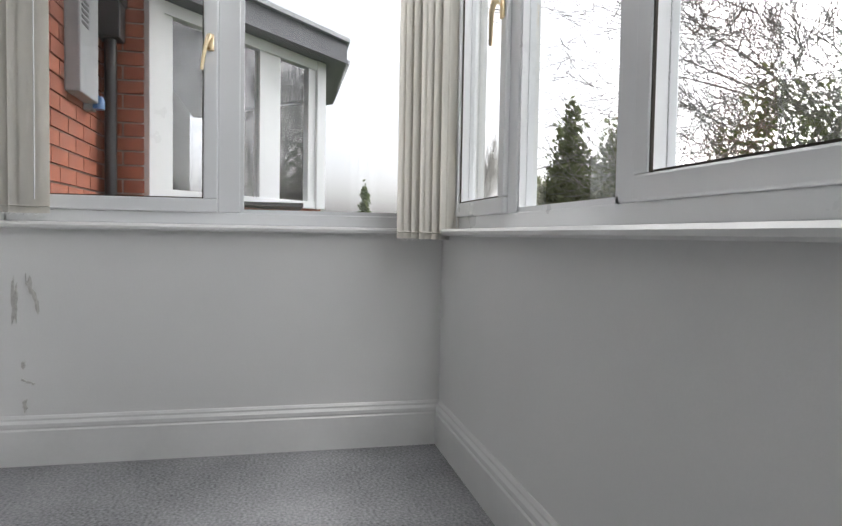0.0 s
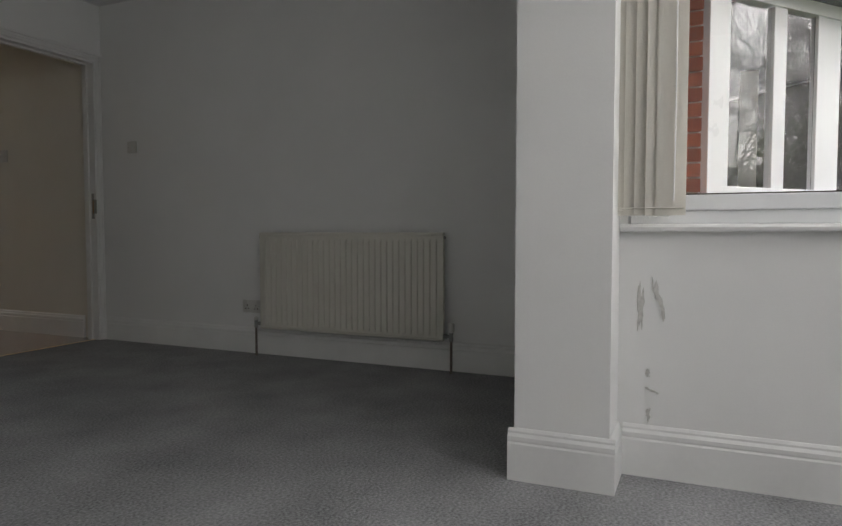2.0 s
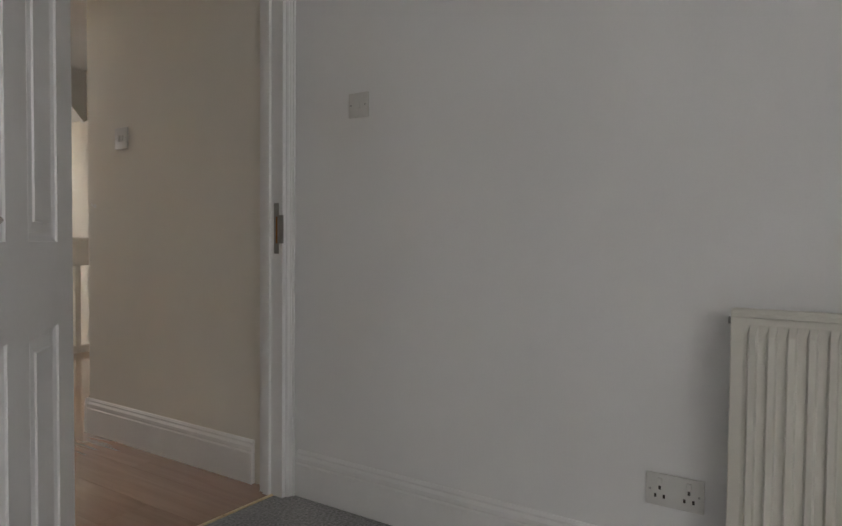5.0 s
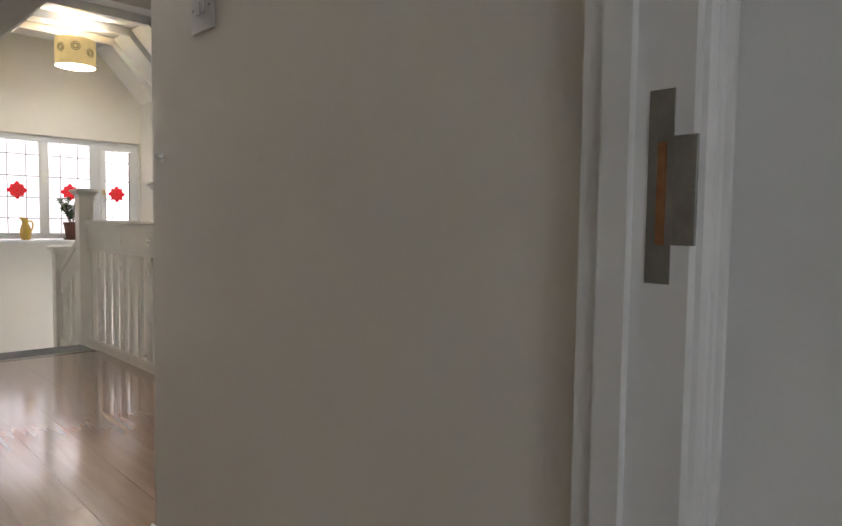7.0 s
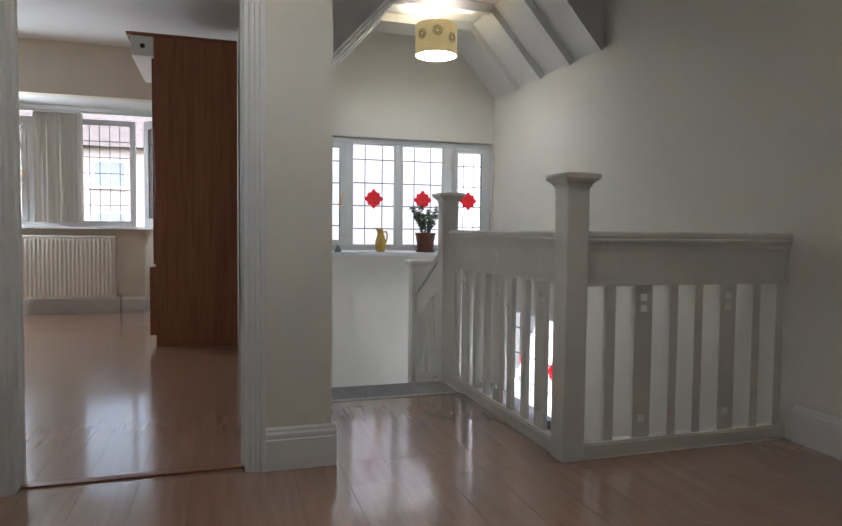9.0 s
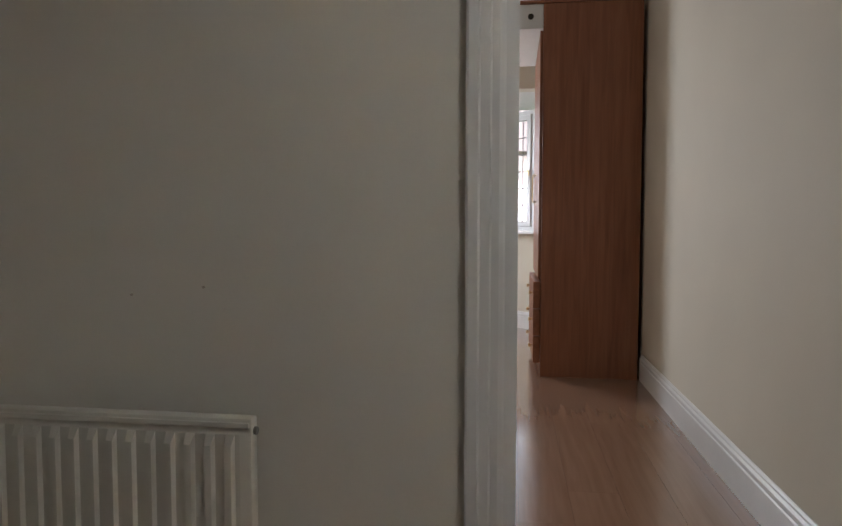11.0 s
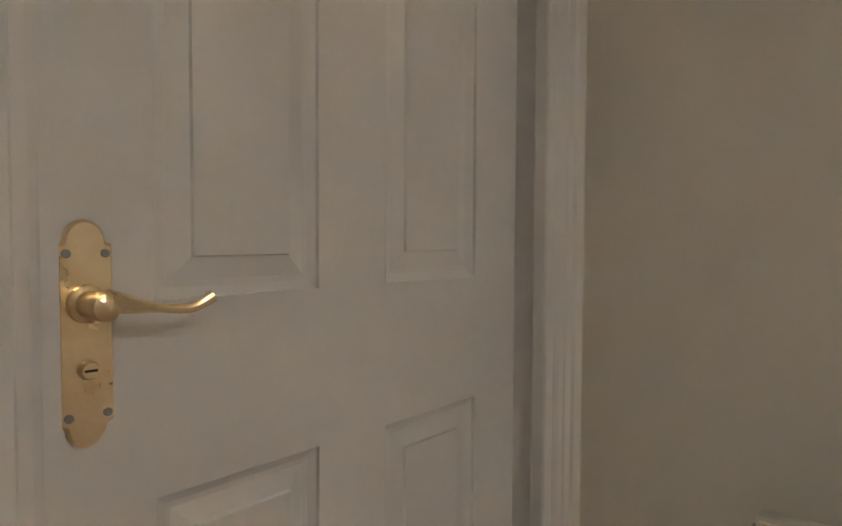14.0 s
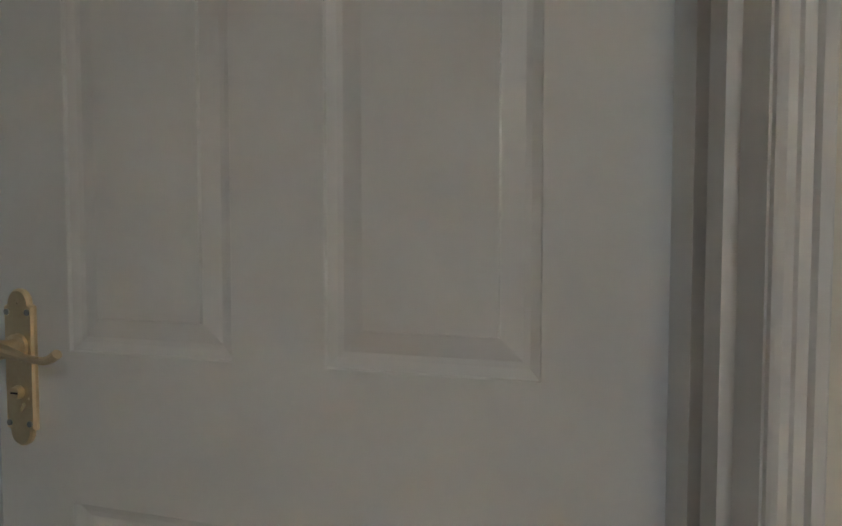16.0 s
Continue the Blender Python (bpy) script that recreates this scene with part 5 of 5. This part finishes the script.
prism(bm, [(0.2, -4.15), (P0.x + 0.02, P0.y), tuple(P1), tuple(P2), tuple(P3), (3.6, -3.9), (0.2, -3.9)], GROUND, ZB)
part("bay_wall", bm, M_BRICK, house)
o = [(-0.20, -3.95), (-0.14, -4.22), (1.10, -5.36), (2.6, -5.36), (3.8, -4.2), (3.8, -3.93), (-0.20, -3.93)]
bm = bmesh.new()
prism(bm, o, ZT, ZT + 0.03)
roof = part("roof", bm, M_LEAD, house, "flat dark lead bay roof")
bm = bmesh.new()
prism(bm, [(x + (0.02 if x < 2 else -0.02), y + 0.02) for x, y in o], ZT + 0.03, ZT + 0.16)
part("fascia", bm, M_LEAD, roof)
bm = bmesh.new()
prism(bm, o, ZT + 0.16, ZT + 0.19)
part("roof_edge", bm, M_GREYBOX, roof)
d = (P1 - P0)
L = d.length
ang = math.degrees(math.atan2(d.y, d.x))
nw = new("bay_window")
nw.empty_display_size = 0.1
nw.matrix_world = pose(P0.x, P0.y, 0, 0, 0, ang)
nw.parent = house
lights_n = ((0.17, 0.50), (0.60, 0.86), (1.06, 1.36))
bs = [(0, -0.03, ZB, L, 0.04, ZB + 0.05), (0, -0.03, ZT - 0.07, L, 0.04, ZT), (0, -0.04, ZB, 0.10, 0.05, ZT), (L - 0.10, -0.04, ZB, L, 0.05, ZT)]
edges = [0.10] + [e for l in lights_n for e in l] + [L - 0.10]
for k in range(0, len(edges), 2):
    bs.append((edges[k], -0.02, ZB + 0.05, edges[k + 1], 0.03, ZT - 0.07))
part("window_frame", boxes(*bs, bevel=0.003), M_UPVC, nw)
for a, b in lights_n:
    part("pane", boxes((a, 0.0, ZB + 0.05, b, 0.006, ZT - 0.07)), M_REFLECT, nw).visible_shadow = False
for qa, qb, n in ((P1, P2, 3), (P2, P3, 2)):
    e = qb - qa
    ln = e.length
    other = new("bay_window")
    other.empty_display_size = 0.1
    other.matrix_world = pose(qa.x, qa.y, 0, 0, 0, math.degrees(math.atan2(e.y, e.x)))
    other.parent = house
    bars = [(0.02, -0.03, ZB, ln - 0.02, 0.04, ZB + 0.05), (0.02, -0.03, ZT - 0.07, ln - 0.02, 0.04, ZT)]
    bars += [(0.02 + (ln - 0.12) * k / n, -0.028, ZB + 0.05, 0.10 + (ln - 0.12) * k / n, 0.038, ZT - 0.07) for k in range(n + 1)]
    part("window_frame", boxes(*bars, bevel=0.003), M_UPVC, other)
    part("pane", boxes((0.06, 0.0, ZB + 0.05, ln - 0.06, 0.006, ZT - 0.07)), M_REFLECT, other).visible_shadow = False
    # dark sheet added so the sky doesn't show through the bay
    part("dark_backing", boxes((0.06, 0.05, ZB + 0.02, ln - 0.06, 0.058, ZT - 0.02)), M_INTERIOR, other)
# back wall and floor carry the room's shade in their colour
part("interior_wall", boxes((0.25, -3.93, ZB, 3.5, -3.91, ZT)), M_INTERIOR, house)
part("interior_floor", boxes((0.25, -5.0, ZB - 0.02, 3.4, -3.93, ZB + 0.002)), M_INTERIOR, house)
part("interior_blind", boxes((0.93, -4.46, ZB, 0.95, -4.36, 1.8)), M_BLIND, house)
bm = bmesh.new()
tube(bm, [(-0.07, -4.0, GROUND), (-0.07, -4.0, 1.82)], 0.030, 12)
pipe = part("drainpipe", bm, M_PIPE, house, "black cast drainpipe", True)
part("hopper", boxes((-0.14, -4.06, 1.80, -0.005, -3.945, 2.02), (-0.155, -4.07, 1.98, 0.0, -3.945, 2.03), bevel=0.008), M_PIPE, pipe)
box_ob = part("meter_box", boxes((-0.62, -4.01, 1.42, -0.33, -3.943, 1.92), bevel=0.008), M_GREYBOX, house, "grey wall-mounted vent box")
for k in range(5):
    part("vent_slat", boxes((-0.60, -4.013, 1.72 + 0.025 * k, -0.50, -4.009, 1.733 + 0.025 * k)), M_PIPE, box_ob)
bm = bmesh.new()
lathe(bm, [(0.030, 0), (0.030, 0.04), (0.022, 0.06), (0.004, 0.066)], 16, (-0.30, -4.0, 1.40))
part("alarm_light", bm, M_BLUE, house, "blue alarm strobe lens", True)
part("alarm_base", boxes((-0.335, -3.98, 1.39, -0.265, -3.943, 1.45)), M_GREYBOX, house)

# house opposite, across the street
opp = empty("brick_house", "pale red brick house across the street with white windows", "house")
bm = bmesh.new()
box(bm, -14, 24, GROUND - 2.75, 6, 32, 2.8)
part("wall", bm, M_RENDER, opp)
bm = bmesh.new()
v = [bm.verts.new(p) for p in ((-14.5, 23.5, 2.7), (6.5, 23.5, 2.7), (6.5, 28, 6.0), (-14.5, 28, 6.0), (-14.5, 32.5, 2.7), (6.5, 32.5, 2.7))]
for q in ((0, 1, 2, 3), (3, 2, 5, 4), (0, 3, 4), (1, 5, 2), (0, 4, 5, 1)):
    bm.faces.new([v[i] for i in q])
part("roof", bm, M_TILE, opp)
bm = bmesh.new()
v = [bm.verts.new(p) for p in ((-6.0, 23.4, 2.7), (-2.4, 23.4, 2.7), (-4.2, 23.4, 4.9), (-6.0, 27, 2.7), (-2.4, 27, 2.7), (-4.2, 27, 4.9))]
for q in ((0, 1, 2), (0, 2, 5, 3), (1, 4, 5, 2)):
    bm.faces.new([v[i] for i in q])
part("gable", bm, M_UPVC, opp, "white gable front")
for x in (-12, -8.6, -5.0, -1.6, 2.4):
    for z in (0.5, -2.3):
        w = part("window", boxes((x, 23.93, z, x + 1.7, 24.0, z + 0.1), (x, 23.93, z + 1.4, x + 1.7, 24.0, z + 1.5), (x, 23.93, z, x + 0.1, 24.0, z + 1.5), (x + 1.6, 23.93, z, x + 1.7, 24.0, z + 1.5), (x + 0.8, 23.93, z, x + 0.9, 24.0, z + 1.5)), M_UPVC, opp, "white casement window")
        part("pane", boxes((x + 0.1, 23.97, z + 0.1, x + 1.6, 23.99, z + 1.4)), M_GREYBOX, w)
        part("sill", boxes((x - 0.1, 23.88, z - 0.1, x + 1.8, 24.0, z)), M_UPVC, w)
opp.location = (1.4, 16.0, 2.7)
# side house close to the stair windows
side = empty("brick_house", "pink brick side wall of the next house", "house")
part("wall", boxes((6.0, -1.5, GROUND, 6.3, 20, 3.0)), M_RENDER, side)
bm = bmesh.new()
v = [bm.verts.new(p) for p in ((5.6, -2, 2.9), (5.6, 20.5, 2.9), (10, 20.5, 6.5), (10, -2, 6.5))]
bm.faces.new(v)
w2 = [bm.verts.new(p.co + Vector((0, 0, 0.15))) for p in v]
bm.faces.new(w2[::-1])
for i in range(4):
    bm.faces.new((v[i], v[(i + 1) % 4], w2[(i + 1) % 4], w2[i]))
part("roof", bm, M_TILE, side)


# trees
def leaf_cloud(rnd, blobs, count, size):
    """Many small leaf blades scattered through a set of ellipsoids (centre, radii)."""
    verts, faces = [], []
    vol = [r[0] * r[1] * r[2] for c, r in blobs]
    for _ in range(count):
        c, r = rnd.choices(blobs, vol)[0]
        dvec = Vector((rnd.gauss(0, 1), rnd.gauss(0, 1), rnd.gauss(0, 1))).normalized() * (rnd.uniform(0.35, 1.05))
        p = Vector((c[0] + dvec.x * r[0], c[1] + dvec.y * r[1], c[2] + dvec.z * r[2]))
        n = Vector((rnd.uniform(-1, 1), rnd.uniform(-1, 1), rnd.uniform(-1, 1))).normalized()
        a = n.orthogonal().normalized()
        b = n.cross(a)
        s = size * rnd.uniform(0.5, 1.4)
        k = len(verts)
        verts += [tuple(p + a * s), tuple(p + b * s * 0.5), tuple(p - a * s), tuple(p - b * s * 0.5)]
        faces.append((k, k + 1, k + 2, k + 3))
    me = bpy.data.meshes.new("crown")
    me.from_pydata(verts, [], faces)
    return me


def evergreen(name, label, x, y, h, spread, conical, seed, leaves, size, mat):
    rnd = random.Random(seed)
    tree = empty(name, label, "tree", m=pose(x, y, GROUND))
    bm = bmesh.new()
    tube(bm, [(0, 0, 0), (0.1, 0, h * 0.4), (0, 0.1, h * 0.85)], [0.03 * h, 0.02 * h, 0.004 * h], 8)
    part("trunk", bm, M_BARK, tree)
    blobs = []
    n = 22
    for k in range(n):
        q = k / (n - 1)
        z = h * (0.12 + 0.86 * q)
        r = spread * ((1 - q) ** 0.75 + 0.04) if conical else spread * (0.5 + 0.5 * math.sin(math.pi * min(1, q * 1.05))) * 0.9
        for _ in range(3):
            a = rnd.uniform(0, 6.28)
            o = r * rnd.uniform(0.15, 0.75)
            rr = r * rnd.uniform(0.3, 0.55) + 0.1
            blobs.append(((o * math.cos(a), o * math.sin(a), z + rnd.uniform(-0.03, 0.03) * h), (rr, rr, h * rnd.uniform(0.04, 0.09))))
    me = leaf_cloud(rnd, blobs, leaves, size)
    me.materials.append(mat)
    new("crown", me).parent = tree
    return tree


def bare_tree(name, label, x, y, h, seed, depth=6, spread=1.0, upright=0.0):
    rnd = random.Random(seed)
    tree = empty(name, label, "tree", m=pose(x, y, GROUND))
    bm_t, bm_b = bmesh.new(), bmesh.new()

    def grow(p, dvec, length, r, level):
        pts, rad = [p], [r]
        for k in range(3):
            dvec = (dvec + Vector((rnd.gauss(0, 0.14), rnd.gauss(0, 0.14), rnd.gauss(0.02, 0.10)))).normalized()
            p = p + dvec * length / 3
            pts.append(p)
            rad.append(r * (1 - 0.13 * (k + 1)))
        tube(bm_t if level == 0 else bm_b, pts, [max(q, 0.0062) for q in rad], 6 if level < 2 else 3)
        if level >= depth:
            return
        for k in range(4 if 0 < level < 4 else 3 if level < 6 else 2):
            q = pts[rnd.choice((1, 2, 3))] if k else pts[3]
            a = rnd.uniform(0, 6.28)
            w = rnd.uniform(0.35, 0.95) * spread
            ortho = dvec.orthogonal().normalized()
            nd = (dvec + (ortho * math.cos(a) + dvec.cross(ortho) * math.sin(a)) * w + Vector((0, 0, upright))).normalized()
            grow(q, nd, length * rnd.uniform(0.62, 0.82), rad[3] * rnd.uniform(0.5, 0.72), level + 1)

    grow(Vector((0, 0, 0)), Vector((0, 0, 1)), h * 0.32, h * 0.022, 0)
    part("trunk", bm_t, M_BARK, tree)
    part("branches", bm_b, M_BARK, tree)
    return tree


evergreen("conifer_tree", "dark green pointed conifer", 25.5, -11.5, 7.0, 1.2, True, 1, 9000, 0.13, M_LEAF)
evergreen("conifer_tree", "dark green pointed conifer", 26.5, -12.9, 6.4, 1.1, True, 2, 8000, 0.13, M_LEAF)
evergreen("conifer_tree", "dark green pointed conifer", 31.0, -9.4, 6.4, 1.0, True, 3, 6000, 0.13, M_LEAF)
evergreen("conifer_tree", "tall pointed yew above the hedge", 8.9, -10.9, 6.5, 1.7, True, 4, 26000, 0.075, M_LEAF2)
evergreen("evergreen_tree", "broad olive-green evergreen shrub", 8.3, -11.9, 5.9, 1.6, False, 5, 24000, 0.075, M_LEAF2)
evergreen("evergreen_tree", "broad olive-green evergreen shrub", 10.4, -10.4, 5.2, 1.3, False, 8, 18000, 0.075, M_LEAF2)
evergreen("evergreen_tree", "broad dark evergreen tree", 5.4, -13.2, 6.4, 1.9, False, 6, 15000, 0.06, M_LEAF)
evergreen("evergreen_tree", "broad dark evergreen tree", 3.4, -14.0, 6.3, 2.2, False, 7, 15000, 0.06, M_LEAF)
bare_tree("bare_tree", "large bare winter tree with fine spreading twigs", 4.9, -15.9, 12.5, 21, 7)
bare_tree("bare_tree", "large bare winter tree with fine spreading twigs", 1.4, -14.6, 12.5, 33, 7)
bare_tree("bare_tree", "slender bare poplar in the distance", 40.0, -16.0, 13.0, 22, 6, 0.35, 0.6)
bare_tree("bare_tree", "slender bare poplar in the distance", 41.0, -18.6, 12.0, 23, 6, 0.35, 0.6)
rnd = random.Random(9)
blobs = [((rnd.uniform(-90, 110), rnd.uniform(-75, -55), GROUND + 1.5), (rnd.uniform(3, 6), 2, rnd.uniform(2, 4.5))) for _ in range(70)]
me = leaf_cloud(rnd, blobs, 14000, 0.35)
me.materials.append(M_LEAF2)
tagged(new("distant_hedgerow", me), "dull green-brown hedgerow along the horizon", "hedge", "", "stuff")

# ---- floor planks and bricks ----
plank_floor = structure("floor_landing", boxes((-2.735, 0.05, -0.05, 0, YP + 0.005, -0.010), (0, 1.40, -0.05, 2.12, 3.66, -0.010), (0, 3.66, -0.05, 0.93, YP + 0.005, -0.010), (-0.03, YP + 0.005, -0.05, 0.93, 4.87, -0.010), (C0, YP + 0.005, -0.05, C1, 4.035, -0.010)), M_DARK, "beech-effect laminate floor boards of the landing", "laminate floor")
plank_room = structure("floor_front_room", boxes((-3.4, 4.035, -0.05, -0.31, 9.56, -0.010)), M_DARK, "beech-effect laminate floor boards of the front bedroom", "laminate floor")
plank_mesh = {}


def lay(parent, x0, x1, y0, y1, seed):
    rnd = random.Random(seed)
    w, ln = 0.192, 1.285
    k = math.floor(x0 / w)
    while k * w < x1:
        a, b = max(k * w, x0), min((k + 1) * w, x1)
        y = y0 - rnd.uniform(0, ln)
        while y < y1:
            c, d = max(y, y0), min(y + ln, y1)
            if d - c > 0.01 and b - a > 0.01:
                key = (round(b - a, 3), round(d - c, 3))
                if key not in plank_mesh:
                    bm = boxes((0.0004, 0.0004, -0.0085, b - a - 0.0004, d - c - 0.0004, 0.0))
                    plank_mesh[key] = mesh_of("plank", bm, M_LAMINATE)
                ob = new("plank", plank_mesh[key])
                ob.location = (a, c, 0)
                ob.parent = parent
            y += ln
        k += 1


lay(plank_floor, -2.735, 0.0, 0.05, YP, 1)
lay(plank_floor, 0.0, 2.12, 1.40, 3.66, 2)
lay(plank_floor, -0.03, 0.925, YP, 4.865, 3)
lay(plank_floor, 0.0, 0.925, 3.66, YP, 6)
lay(plank_floor, C0 + 0.022, C1 - 0.022, YP, 4.035, 4)
lay(plank_room, -3.4, -0.31, 4.035, 9.37, 5)
tagged(part("threshold_strip", boxes((DOOR_A[0] + 0.022, 0.045, -0.002, DOOR_A[1] - 0.022, 0.058, 0.004), bevel=0.001), M_BRASS), "worn brass threshold strip between carpet and laminate", "threshold strip")

tagged(part("threshold_strip", boxes((C0 + 0.024, YP + 0.045, 0.0005, C1 - 0.024, YP + 0.085, 0.007), bevel=0.002), M_WARDROBE), "dark wooden threshold strip in the front bedroom doorway", "threshold strip")
hook = empty("picture_hook", "small white painted picture hook on the hall wall", "hook", m=pose(-0.02, 1.335, 1.125))
bm = bmesh.new()
tube(bm, [(0.002, 0, 0.004), (-0.012, 0, 0.002), (-0.018, 0, 0.007), (-0.018, 0, 0.014)], 0.003, 8)
part("shank", bm, M_TRIM, hook, "", True)
part("backing", boxes((-0.004, -0.008, -0.006, 0.001, 0.008, 0.012), bevel=0.0015), M_TRIM, hook)

brick_mesh = {}
bl, bh, gap = 0.215, 0.065, 0.010


def lay_brick(x, y, z, ln, turn):
    if ln not in brick_mesh:
        brick_mesh[ln] = mesh_of("brick", boxes((0, 0, 0, ln, 0.016, bh)), M_BRICK)
    ob = new("brick", brick_mesh[ln])
    ob.matrix_world = pose(x, y, z, 0, 0, turn)
    ob.parent = wall_f


for row in range(24):
    z = 0.72 + row * (bh + gap)
    # return face beside the bay window
    lay_brick(0.0, -3.935, z, bl - 0.002 if row % 2 else 0.1025, -90)
    if not row % 2:
        lay_brick(0.0, -4.0475, z, 0.1025, -90)
    # facade
    x = -0.005
    k = 0
    while x > -1.06:
        ln = 0.1025 if (k == 0 and row % 2) else min(bl, x + 1.07)
        if ln > 0.02:
            lay_brick(x - ln, -3.942 - 0.001 * ((row * 7 + k * 3) % 3), z, round(ln, 4), 0)
        x -= ln + gap
        k += 1
